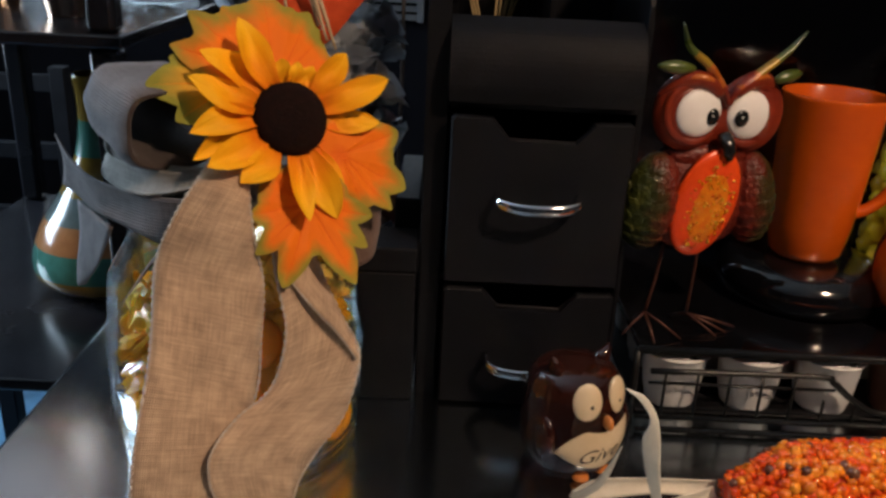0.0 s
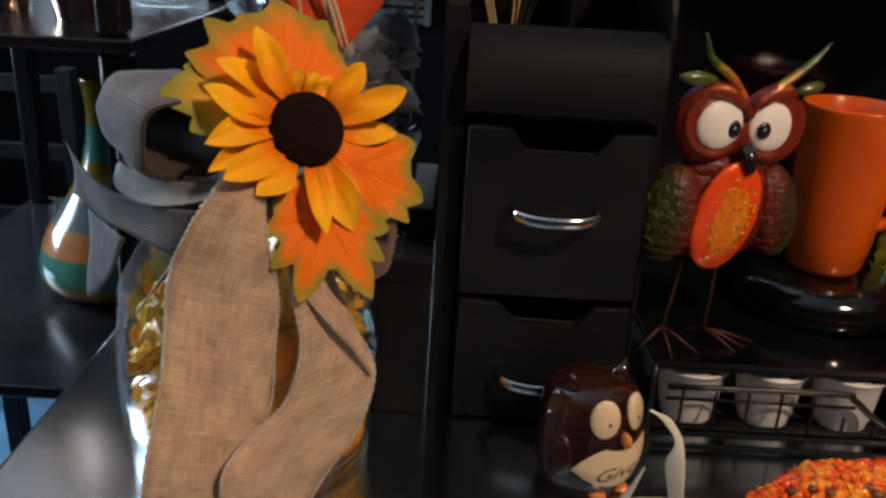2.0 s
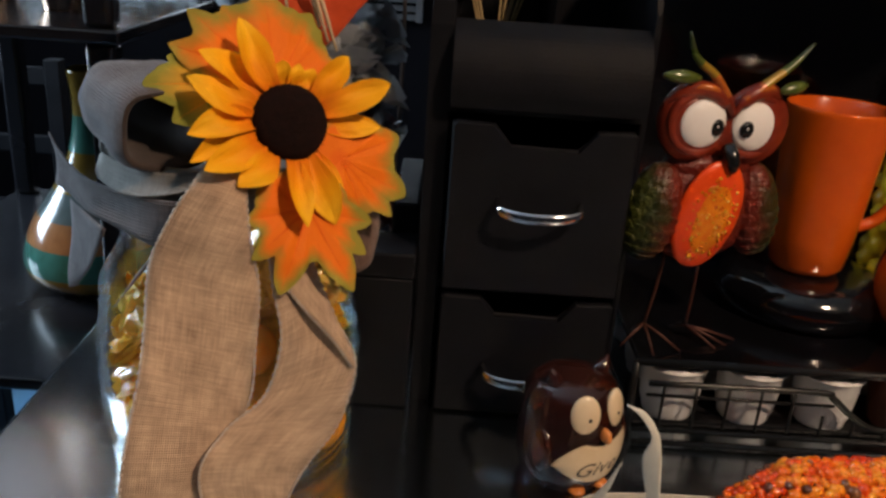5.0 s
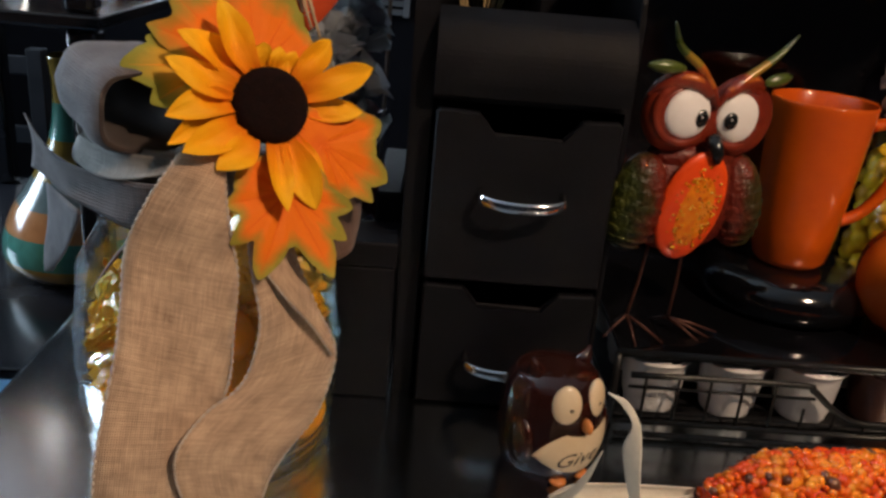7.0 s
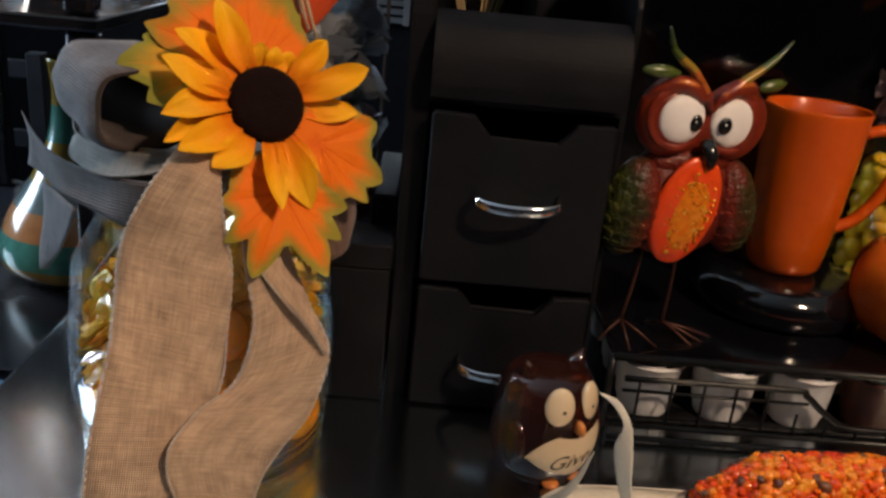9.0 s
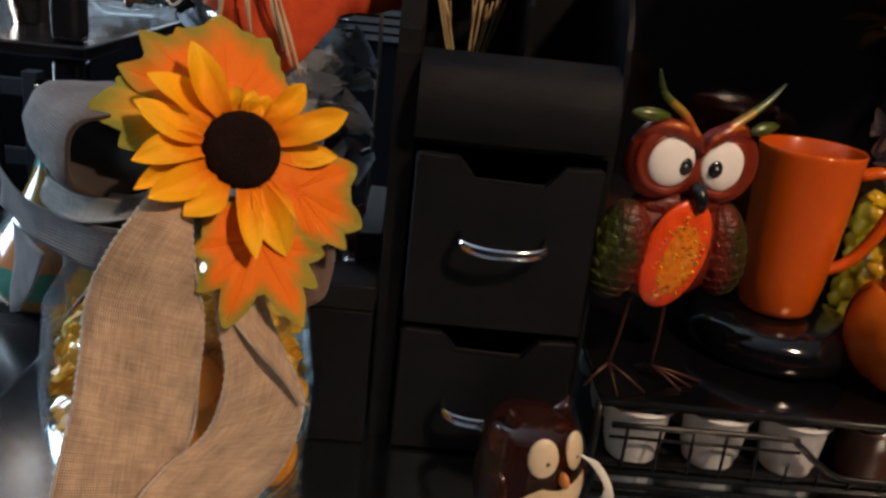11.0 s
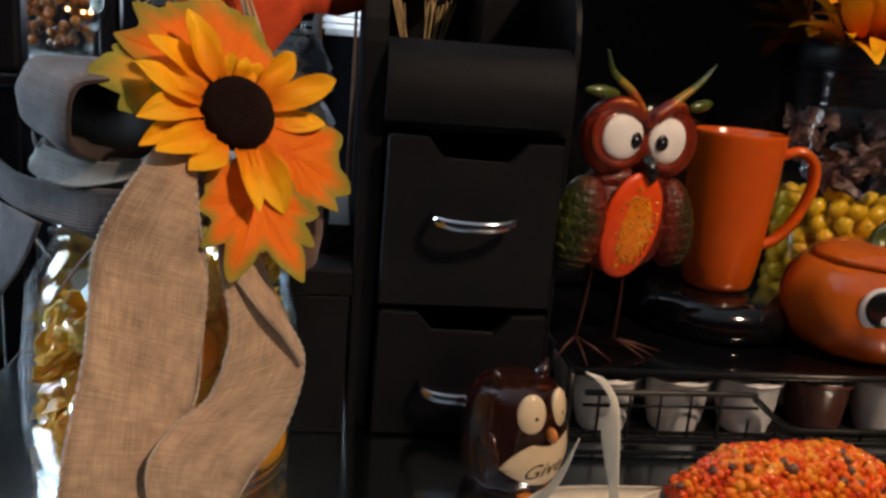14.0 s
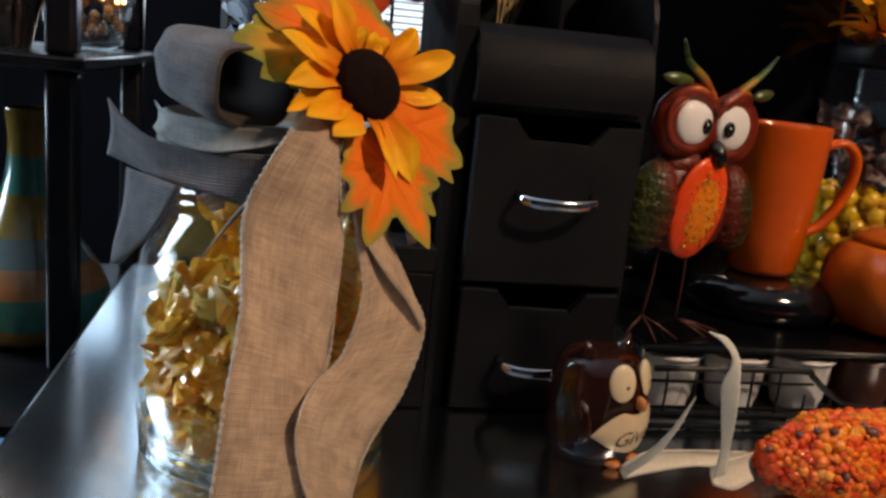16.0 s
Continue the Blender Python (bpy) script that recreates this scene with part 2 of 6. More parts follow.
class Build:
    """Collects the faces of one mesh, in units of the plan."""

    def __init__(self):
        self.bm = bmesh.new()
        self.uv = self.bm.loops.layers.uv.new("UVMap")
        self.mats = []

    def slot(self, mat):
        if mat not in self.mats:
            self.mats.append(mat)
        return self.mats.index(mat)

    def face(self, verts, i, uvs=None, soft=True):
        try:
            f = self.bm.faces.new(verts)
        except ValueError:
            return
        f.material_index, f.smooth = i, soft
        if uvs:
            for lp, w in zip(f.loops, uvs):
                lp[self.uv].uv = w

    def grid(self, rows, mat, around=False, uv=None, m=None, soft=True):
        i = self.slot(mat)
        vs = [[self.bm.verts.new(m @ V(p) if m else p) for p in r] for r in rows]
        n = len(rows[0])
        for a in range(len(rows) - 1):
            for b in range(n if around else n - 1):
                c = (b + 1) % n
                q = [vs[a][b], vs[a][c], vs[a + 1][c], vs[a + 1][b]]
                w = uv and [uv[a][b], uv[a][b + 1 if around else c], uv[a + 1][b + 1 if around else c], uv[a + 1][b]]
                self.face(q, i, w, soft)
        return vs

    def lathe(self, profile, mat, segs=32, at=(0, 0, 0), m=None, lobes=None):
        """profile: (radius, height). lobes: a function of the angle that scales the radius."""
        rows, uvs = [], []
        length = 0
        for k, (r, z) in enumerate(profile):
            if k:
                length += math.hypot(r - profile[k - 1][0], z - profile[k - 1][1])
            rows.append([V(at) + V(r * (lobes(a, z) if lobes else 1) * math.cos(a), r * (lobes(a, z) if lobes else 1) * math.sin(a), z)
                         for a in (2 * math.pi * s / segs for s in range(segs))])
            uvs.append([(max(r, 0.02) * 2 * math.pi * s / segs * U, length * U) for s in range(segs + 1)])
        vs = self.grid(rows, mat, True, uvs, m)
        i = self.slot(mat)
        for ring, r in ((vs[0][::-1], profile[0][0]), (vs[-1], profile[-1][0])):
            if r > 1e-6 and (profile[0] != profile[-1]):
                self.face(ring, i)
        return self

    def tube(self, points, r, mat, segs=8, flat=1.0, up=(0, 0, 1)):
        p = [V(q) for q in points]
        rows = []
        for k, q in enumerate(p):
            d = (p[min(k + 1, len(p) - 1)] - p[max(k - 1, 0)]).normalized()
            side = d.cross(V(up))
            side = side.normalized() if side.length > 1e-4 else V(1, 0, 0)
            other = side.cross(d)
            rk = r[k] if isinstance(r, (list, tuple)) else r
            rows.append([q + rk * (math.cos(a) * side + flat * math.sin(a) * other) for a in (2 * math.pi * s / segs for s in range(segs))])
        mats = mat if isinstance(mat, list) else [mat] * len(p)
        vs = self.grid(rows, mats[0], True)
        if isinstance(mat, list):
            for a in range(len(vs) - 1):
                for k in range(segs):
                    f = self.bm.faces.get((vs[a][k], vs[a][(k + 1) % segs], vs[a + 1][(k + 1) % segs], vs[a + 1][k]))
                    f.material_index = self.slot(mats[a])
        self.face(vs[0][::-1], self.slot(mats[0]))
        self.face(vs[-1], self.slot(mats[len(p) - 1]))
        return self

    def ball(self, at, radii, mat, rot=None, u=20, v=12):
        """An ellipsoid of u by v faces."""
        m = Matrix.Translation(at) @ (rot or Matrix()) @ Matrix.Diagonal((*radii, 1))
        new_v, i = self.bm.verts.new, self.slot(mat)
        south, north = new_v(m @ V(0, 0, -1)), new_v(m @ V(0, 0, 1))
        rings = []
        for a in range(1, v):
            th = -math.pi / 2 + math.pi * a / v
            rings.append([new_v(m @ V(math.cos(th) * math.cos(2 * math.pi * k / u), math.cos(th) * math.sin(2 * math.pi * k / u), math.sin(th))) for k in range(u)])
        for k in range(u):
            n = (k + 1) % u
            self.face((south, rings[0][n], rings[0][k]), i)
            self.face((north, rings[-1][k], rings[-1][n]), i)
            for lo, hi in zip(rings, rings[1:]):
                self.face((lo[k], lo[n], hi[n], hi[k]), i)
        return self

    def nugget(self, at, radii, mat, rot=None, soft=True):
        """A small rounded grain."""
        return self.ball(at, radii, mat, rot, 6, 4) if soft else self.chip(at, radii, mat, rot)

    def chip(self, at, radii, mat, rot=None):
        """A faceted grain."""
        m = Matrix.Translation(at) @ (rot or Matrix()) @ Matrix.Diagonal((*radii, 1))
        i = self.slot(mat)
        top, low = self.bm.verts.new(m @ V(0, 0, 1)), self.bm.verts.new(m @ V(0, 0, -1))
        ring = [self.bm.verts.new(m @ V(math.cos(a), math.sin(a), 0.25 * (-1) ** k)) for k, a in enumerate(2 * math.pi * k / 6 for k in range(6))]
        for k in range(6):
            self.face((ring[k], ring[(k + 1) % 6], top), i, None, False)
            self.face((ring[(k + 1) % 6], ring[k], low), i, None, False)
        return self

    def box(self, lo, hi, mat, bevel=0.0015, m=None):
        lo, hi = V(lo), V(hi)
        made = bmesh.ops.create_cube(self.bm, size=1, matrix=(m or Matrix()) @ Matrix.Translation((lo + hi) / 2) @ Matrix.Diagonal((*(hi - lo), 1)))
        i = self.slot(mat)
        fs = {f for w in made["verts"] for f in w.link_faces}
        for f in fs:
            f.material_index = i
        if bevel:
            es = list({e for f in fs for e in f.edges})
            out = bmesh.ops.bevel(self.bm, geom=es, offset=bevel, segments=2, profile=0.5, affect="EDGES")
            for f in out["faces"]:
                f.material_index, f.smooth = i, True
        return self

    def slab(self, outline, axis, a, b, mat, bevel=0.0012):
        """An outline in the plane across the axis, thickened from a to b along it."""
        def at(p, h):
            return {"x": (h, p[0], p[1]), "y": (p[0], h, p[1]), "z": (p[0], p[1], h)}[axis]
        i = self.slot(mat)
        v0, v1 = [self.bm.verts.new(at(p, a)) for p in outline], [self.bm.verts.new(at(p, b)) for p in outline]
        n = len(outline)
        old = set(self.bm.faces)
        self.face(v0[::-1], i, None, False)
        self.face(v1, i, None, False)
        for k in range(n):
            self.face([v0[k], v0[(k + 1) % n], v1[(k + 1) % n], v1[k]], i, None, False)
        if bevel:
            fs = set(self.bm.faces) - old
            es = [e for f in (v0, v1) for e in {e for w in f for e in w.link_edges} if e.verts[0] in f and e.verts[1] in f]
            out = bmesh.ops.bevel(self.bm, geom=list(set(es)), offset=bevel, segments=1, profile=0.5, affect="EDGES")
            for f in out["faces"]:
                f.material_index = i
        return self

    def strip(self, left, right, mat, thick=0.0006, cross=8, sub=6, belly=0.0, ripple=0.0, seed=0):
        """A ribbon between two edge lines, with two faces and a hem, and a belly across it."""
        L, R = smooth(left, sub), smooth(right, sub)
        front, uvs = [], []
        length = 0
        for k, (a, b) in enumerate(zip(L, R)):
            if k:
                length += ((a + b) / 2 - (L[k - 1] + R[k - 1]) / 2).length
            row, w = [], []
            along = ((L[min(k + 1, len(L) - 1)] + R[min(k + 1, len(L) - 1)]) - (L[max(k - 1, 0)] + R[max(k - 1, 0)])).normalized()
            nrm = along.cross(b - a).normalized()
            for s in range(cross + 1):
                t = s / cross
                q = a.lerp(b, t)
                off = belly * math.sin(math.pi * t) + ripple * noise.noise(V(q.x * 30 + seed, q.z * 30, q.y * 30))
                row.append(q + nrm * off)
                w.append((t * (b - a).length * U, length * U))
            front.append((row, nrm))
            uvs.append(w + w[::-1] + [w[0]])
        rows = [[p for p in row] + [p + nrm * thick for p in row[::-1]] for row, nrm in front]
        vs = self.grid(rows, mat, True, uvs)
        i = self.slot(mat)
        for ring in (vs[0], vs[-1]):
            n = len(ring)
            for s in range(n // 2 - 1):
                self.face([ring[s], ring[s + 1], ring[n - 2 - s], ring[n - 1 - s]], i)
        return self

    def make(self, name, parent=None, at=(0, 0, 0), rz=0, label="", category="", group="", kind="", m=None):
        bmesh.ops.recalc_face_normals(self.bm, faces=self.bm.faces)
        self.bm.transform(Matrix.Scale(U, 4))
        data = bpy.data.meshes.new(name)
        self.bm.to_mesh(data)
        self.bm.free()
        for mt in self.mats:
            data.materials.append(mt)
        ob = new(name, data)
        if parent:
            ob.parent = parent
        ob.matrix_basis = m or pose(at[0] * U, at[1] * U, at[2] * U, 0, 0, rz)
        return tagged(ob, label, category, group, kind)


def thing(name, at, label, category, group="", kind="", rz=0):
    ob = new(name)
    ob.empty_display_size = 0.02
    ob.matrix_basis = pose(at[0] * U, at[1] * U, at[2] * U, 0, 0, rz)
    return tagged(ob, label, category, group, kind)


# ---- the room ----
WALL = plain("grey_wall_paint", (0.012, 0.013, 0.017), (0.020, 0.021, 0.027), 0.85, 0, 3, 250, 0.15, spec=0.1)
# blacker copy of the wall paint: dimness of the far end put into colour
WALL_DIM = plain("dim_far_wall", (0.003, 0.003, 0.0042), (0.006, 0.006, 0.008), 0.85, 0, 3, 250, 0.15, spec=0.05)
CEILING = plain("white_ceiling_paint", (0.76, 0.76, 0.75), (0.86, 0.85, 0.84), 0.9, 0, 4, 200, 0.2)
FLOOR = plain("dark_floor", (0.03, 0.024, 0.02), (0.07, 0.055, 0.045), 0.45, 0, 6, 120, 0.15)
RUG = by_piece("blue_rug_pile", [(0.0, (0.04, 0.10, 0.22)), (0.4, (0.16, 0.36, 0.58)), (0.7, (0.5, 0.62, 0.7)), (1.0, (0.05, 0.16, 0.36))], 0.95, 0, 0.6, 9)
TRIM = plain("white_trim", (0.65, 0.65, 0.64), (0.78, 0.78, 0.76), 0.5, 0, 10, 300, 0.1)
BLIND = plain("white_blind_slat", (0.62, 0.64, 0.66), (0.78, 0.8, 0.82), 0.5, 0, 12, 300, 0.1)
PANE = thin_glass("window_pane", (0.95, 0.97, 1.0), 0.9)

X0, X1, Y0, Y1, ZF, ZC = -2.0, 2.2, -2.2, 3.2, -0.98, 1.65


def wall(name, axis, at, thick, lo, hi, hole, mat):
    """A wall across x or y, with a rectangular hole (u0, u1, z0, z1) through it."""
    b = Build()
    spans = [(lo, hi, ZF, ZC)] if not hole else [(lo, hole[0], ZF, ZC), (hole[1], hi, ZF, ZC), (hole[0], hole[1], ZF, hole[2]), (hole[0], hole[1], hole[3], ZC)]
    for u0, u1, z0, z1 in spans:
        if axis == "x":
            b.box((at, u0, z0), (at + thick, u1, z1), mat, 0)
        else:
            b.box((u0, at, z0), (u1, at + thick, z1), mat, 0)
    return b.make(name, label="painted wall of the dim room", category="wall", kind="structure")


Build().box((X0 - 0.15, Y0 - 0.15, ZF - 0.1), (X1 + 0.15, Y1 + 0.15, ZF), FLOOR, 0).make("floor", label="dark floor of the room", category="floor", kind="structure")
Build().box((X0 - 0.15, Y0 - 0.15, ZC), (X1 + 0.15, Y1 + 0.15, ZC + 0.1), CEILING, 0).make("ceiling", label="white painted ceiling", category="ceiling", kind="structure")
wall("wall_west", "x", X0 - 0.12, 0.12, Y0, Y1, (0.74, 1.5, 0.1, 1.5), WALL)
wall("wall_north_1", "y", Y1, 0.12, X0, -0.24, (-1.52, -0.36, 0.68, 1.62), WALL_DIM)
wall("wall_north_2", "y", Y1, 0.12, -0.24, X1, (-0.04, 0.5, 0.28, 1.3), WALL_DIM)
wall("wall_east", "x", X1, 0.12, Y0, Y1, None, WALL)
wall("wall_south", "y", Y0 - 0.12, 0.12, X0, X1, None, WALL)


def window(name, axis, at, u0, u1, z0, z1, slats):
    w = thing(name, (0, 0, 0), "white framed window with closed white slatted blind" if slats else "white framed window with bare panes", "window", kind="structure")

    def bar(nm, ua, ub, za, zb, d0, d1, mat, bev=0.002):
        b = Build()
        if axis == "x":
            b.box((at + d0, ua, za), (at + d1, ub, zb), mat, bev)
        else:
            b.box((ua, at + d0, za), (ub, at + d1, zb), mat, bev)
        return b.make(nm, w)
    um = (u0 + u1) / 2
    for ua, ub, za, zb in ((u0, u0 + 0.04, z0, z1), (u1 - 0.04, u1, z0, z1), (u0 + 0.04, u1 - 0.04, z0, z0 + 0.04), (u0 + 0.04, u1 - 0.04, z1 - 0.04, z1), (um - 0.015, um + 0.015, z0 + 0.04, z1 - 0.04)):
        bar("window_frame", ua, ub, za, zb, 0.04, 0.08, TRIM)
    for ua, ub in ((u0 + 0.04, um - 0.015), (um + 0.015, u1 - 0.04)):
        bar("pane", ua, ub, z0 + 0.04, z1 - 0.04, 0.057, 0.061, PANE, 0).visible_shadow = False
    if slats:
        z = z0 + 0.03
        while z < z1 - 0.02:
            b = Build()
            tilt = Matrix.Translation((um, at - 0.03, z)) @ Matrix.Rotation(radians(38), 4, "X")
            b.box((-(u1 - u0) / 2 - 0.02, -0.014, -0.0008), ((u1 - u0) / 2 + 0.02, 0.014, 0.0008), BLIND, 0, tilt)
            b.make("slat", w)
            z += 0.024


window("window_1", "x", X0 - 0.12, 0.74, 1.5, 0.1, 1.5, False)
window("window_3", "y", Y1, -1.52, -0.36, 0.68, 1.62, False)
window("window_2", "y", Y1, -0.04, 0.5, 0.28, 1.3, True)

# dark louvered shutter beside the far window
LOUVER = plain("dark_grey_louver", (0.05, 0.052, 0.056), (0.09, 0.092, 0.098), 0.4, 0, 12, 300, 0.1)
sh = thing("shutter", (-0.2, Y1 - 0.05, 0.0), "dark grey louvered shutter beside the far window", "shutter")
for x in (-0.13, 0.13):
    Build().box((x - 0.012, -0.014, 0.0), (x + 0.012, 0.014, 1.2), LOUVER, 0.002).make("stile", sh)
for k in range(40):
    Build().box((-0.118, -0.013, -0.0015), (0.118, 0.013, 0.0015), LOUVER, 0, Matrix.Translation((0, 0, 0.015 + 0.03 * k)) @ Matrix.Rotation(radians(40), 4, "X")).make("slat", sh)

# the blue rug on the floor
b = Build()
b.grid([[V(x * 0.1 - 1.5, y * 0.1 - 0.2, ZF + 0.012 + 0.003 * noise.noise(V(x, y, 0))) for x in range(15)] for y in range(33)], RUG)
rug = b.make("rug", label="blue patterned rug on the dark floor", category="rug")
sol = rug.modifiers.new("thickness", "SOLIDIFY")
sol.thickness, sol.offset = 0.01, -1

# the counter
CX0, CX1, CY0, CY1 = -0.265, 2.1, -0.12, 0.98
counter = thing("counter", (0, 0, 0), "dark grey glossy counter top with rounded edge", "counter", kind="structure")
Build().box((CX0, CY0, -0.03), (CX1, CY1, 0.0), COUNTER, 0.004).make("counter_top", counter)
Build().box((CX0 + 0.03, CY0 + 0.03, ZF), (CX1, CY1 - 0.02, -0.03), BLACK_PAINT, 0.003).make("counter_base", counter)

# ---- shelf stand beyond the counter's end ----
SHELF_TOP = plain("black_shelf_lacquer", (0.006, 0.006, 0.008), (0.013, 0.013, 0.016), 0.25, 0, 12, 300, 0.04, 0.1, 0.08, 0.4)
stand = thing("shelf_stand", (-0.47, 1.08, ZF), "black lacquered open shelf stand with square posts", "shelf")
SX0, SX1, SY0, SY1 = -0.64, -0.29, 0.868, 1.33


def stand_part(nm, lo, hi, mat=SHELF_TOP, bev=0.003):
    o = V(-0.47, 1.08, ZF)
    return Build().box(V(lo) - o, V(hi) - o, mat, bev).make(nm, stand)


for z, y in ((0.231, SY0), (-0.095, 0.75), (-0.60, SY0)):
    stand_part("shelf", (SX0, y, z - 0.014), (SX1, SY1, z))
for x, y in ((-0.33, 0.878), (-0.335, 1.29), (-0.632, 1.29), (-0.632, 0.878)):
    for z0, z1 in ((ZF, -0.614), (-0.60, -0.109), (-0.095, 0.217), (0.231, 0.62)):
        stand_part("post", (x, y, z0), (x + 0.03, y + 0.03, z1), SHELF_TOP, 0.006)
stand_part("shelf", (SX0, SY0, 0.62), (SX1, SY1, 0.642))

# striped bottle vase
VASE_M, vn, vl, vb = tree("striped_lacquer")
tc = vn.new("ShaderNodeTexCoord")
sp = vn.new("ShaderNodeSeparateXYZ")
vl.new(tc.outputs["Object"], sp.inputs[0])
mr = vn.new("ShaderNodeMapRange")
mr.inputs["From Max"].default_value = 0.262 * U
vl.new(sp.outputs["Z"], mr.inputs["Value"])
OCHRE, TEAL, COPPER, SLATE = (0.22, 0.14, 0.025), (0.05, 0.17, 0.14), (0.34, 0.15, 0.06), (0.10, 0.13, 0.13)
band = ramp(vn, vl, mr.outputs[0], [(0.0, OCHRE), (0.11, TEAL), (0.236, COPPER), (0.352, SLATE), (0.467, OCHRE), (0.64, TEAL), (0.80, OCHRE), (1.0, OCHRE)])
band.node.color_ramp.interpolation = "CONSTANT"
grain = noise_out(vn, vl, 60, 5)
mx = vn.new("ShaderNodeMix")
mx.data_type, mx.blend_type = "RGBA", "MULTIPLY"
mx.inputs["Factor"].default_value = 0.6
vl.new(band, mx.inputs["A"])
vl.new(ramp(vn, vl, grain.outputs[0], [(0.3, (0.55, 0.5, 0.45)), (0.7, (1, 1, 1))]), mx.inputs["B"])
vl.new(mx.outputs["Result"], vb.inputs["Base Color"])
vb.inputs["Roughness"].default_value = 0.18
vb.inputs["Coat Weight"].default_value = 0.6
bump(vn, vl, vb, grain.outputs[0], 0.08, 0.001)
prof = [(0.0, 0.0), (0.052, 0.0), (0.070, 0.005), (0.084, 0.016), (0.0896, 0.030), (0.0877, 0.0514), (0.0754, 0.0835), (0.0547, 0.1146), (0.0358, 0.1476), (0.0255, 0.1806), (0.0212, 0.209), (0.0207, 0.2325), (0.0231, 0.2532), (0.024, 0.260), (0.0222, 0.262), (0.016, 0.2515), (0.015, 0.223), (0.0, 0.2136)]
prof = [(max(p.x, 0), p.y) for p in smooth([(r, z, 0) for r, z in prof], 3)]
Build().lathe(prof, VASE_M, 48).make("bottle_vase", None, (-0.378, 1.0, -0.0945), label="tall bottle vase with glossy ochre, teal and copper bands", category="vase")

# ---- candy jar with burlap bow ----
JX, JY = -0.100, 0.532


def jar_profile(rb, r, rs, rn, zs, zn, top, wall_=0.003):
    """Outer and inner line of a jar: base, body, shoulder, neck with threads, lip."""
    outer = [(0.0, 0.0), (rb - 0.006, 0.0), (rb, 0.005), (rb - 0.0015, 0.012), (rb + 0.001, 0.018), (r - 0.001, zs * 0.35), (r, zs * 0.62), (r - 0.003, zs * 0.8), (rs, zs), (rn + 0.001, zn), (rn, zn + 0.004)]
    z = zn + 0.006
    while z < top - 0.006:
        outer += [(rn, z), (rn + 0.002, z + 0.002), (rn, z + 0.004)]
        z += 0.007
    outer += [(rn + 0.001, top - 0.001), (rn - 0.001, top)]
    inner = [(max(q - wall_, 0.0), max(h, wall_ * 2)) for q, h in outer[::-1] if h > 0.004]
    return outer + inner + [(0.0, wall_ * 2)]


jar = thing("glass_jar", (JX, JY, 0.0005), "large clear glass jar full of wrapped candies", "jar")
Build().lathe(jar_profile(0.0795, 0.086, 0.081, 0.0650, 0.132, 0.158, 0.206), GLASS, 56).make("glass_body", jar, label="clear glass body with screw threads at the neck").visible_shadow = False
for r, z, w in ((0.0765, 0.0062, 0.0042), (0.0785, 0.0150, 0.0026), (0.0797, 0.0215, 0.0014)):
    Build().tube([(r * math.cos(a), r * math.sin(a), z) for a in (2 * math.pi * s / 60 for s in range(61))], w, THICK_GLASS, 10).make("base_rim", jar, label="thick glass rim at the base").visible_shadow = False
# assumed lid, hidden by the bow; the band's cloth colour only dulls its shine
Build().lathe([(0.0, 0.0), (0.064, 0.0), (0.0665, 0.001), (0.0665, 0.004), (0.064, 0.005), (0.0, 0.005)], BAND, 40).make("jar_lid", None, (JX, JY, 0.207), label="round unseen lid under the bow, given the band's grey to dull its shine", category="lid")


def candy_mesh(seed, mat):
    b = Build()
    rng = random.Random(seed)
    rows = []
    line = [(-0.024, 0.0125), (-0.0175, 0.009), (-0.0125, 0.0025), (-0.0095, 0.007), (-0.005, 0.0098), (0.0, 0.0105), (0.005, 0.0098), (0.0095, 0.007), (0.0125, 0.0025), (0.0175, 0.009), (0.024, 0.0125)]
    for x, r in line:
        wing = abs(x) > 0.012
        rows.append([V(x + rng.uniform(-1, 1) * (0.002 if wing else 0.0008), r * (1 + rng.uniform(-0.42, 0.42)) * math.cos(a), r * (0.22 if wing else 0.9) * (1 + rng.uniform(-0.35, 0.35)) * math.sin(a))
                     for a in (2 * math.pi * s / 12 for s in range(12))])
    b.grid(rows, mat, True, soft=False)
    return b


first = [candy_mesh(s, WRAP).make("wrapped_candy", None, (JX, JY, 0.02), label="hard candy in crinkled gold cellophane inside the jar", category="candy", group="candies in the big jar") for s in range(4)]
rng = random.Random(5)
count = 0
z = 0.024
while z < 0.140:
    rad = 0.0630 if z < 0.03 else 0.0675 if z < 0.105 else 0.061
    for ring_r, n in ((rad, 15), (rad - 0.022, 9), (rad - 0.044, 4)):
        turn = rng.uniform(0, 6)
        for k in range(n):
            a = turn + 2 * math.pi * k / n + rng.uniform(-0.12, 0.12)
            if z > 0.112 and math.cos(a - 0.2) < -0.45:
                continue
            r = ring_r + rng.uniform(-0.003, 0.002)
            at = V(JX + r * math.cos(a), JY + r * math.sin(a), z + rng.uniform(-0.004, 0.004)) * U
            m = Matrix.Translation(at) @ Euler((rng.uniform(0, 6), rng.uniform(-0.7, 0.7), a + math.pi / 2 + rng.uniform(-0.18, 0.18))).to_matrix().to_4x4() @ Matrix.Scale(0.95, 4)
            if count < 4:
                first[count].matrix_basis = m
            else:
                copy_thing(first[count % 4], m)
            count += 1
    z += 0.0165
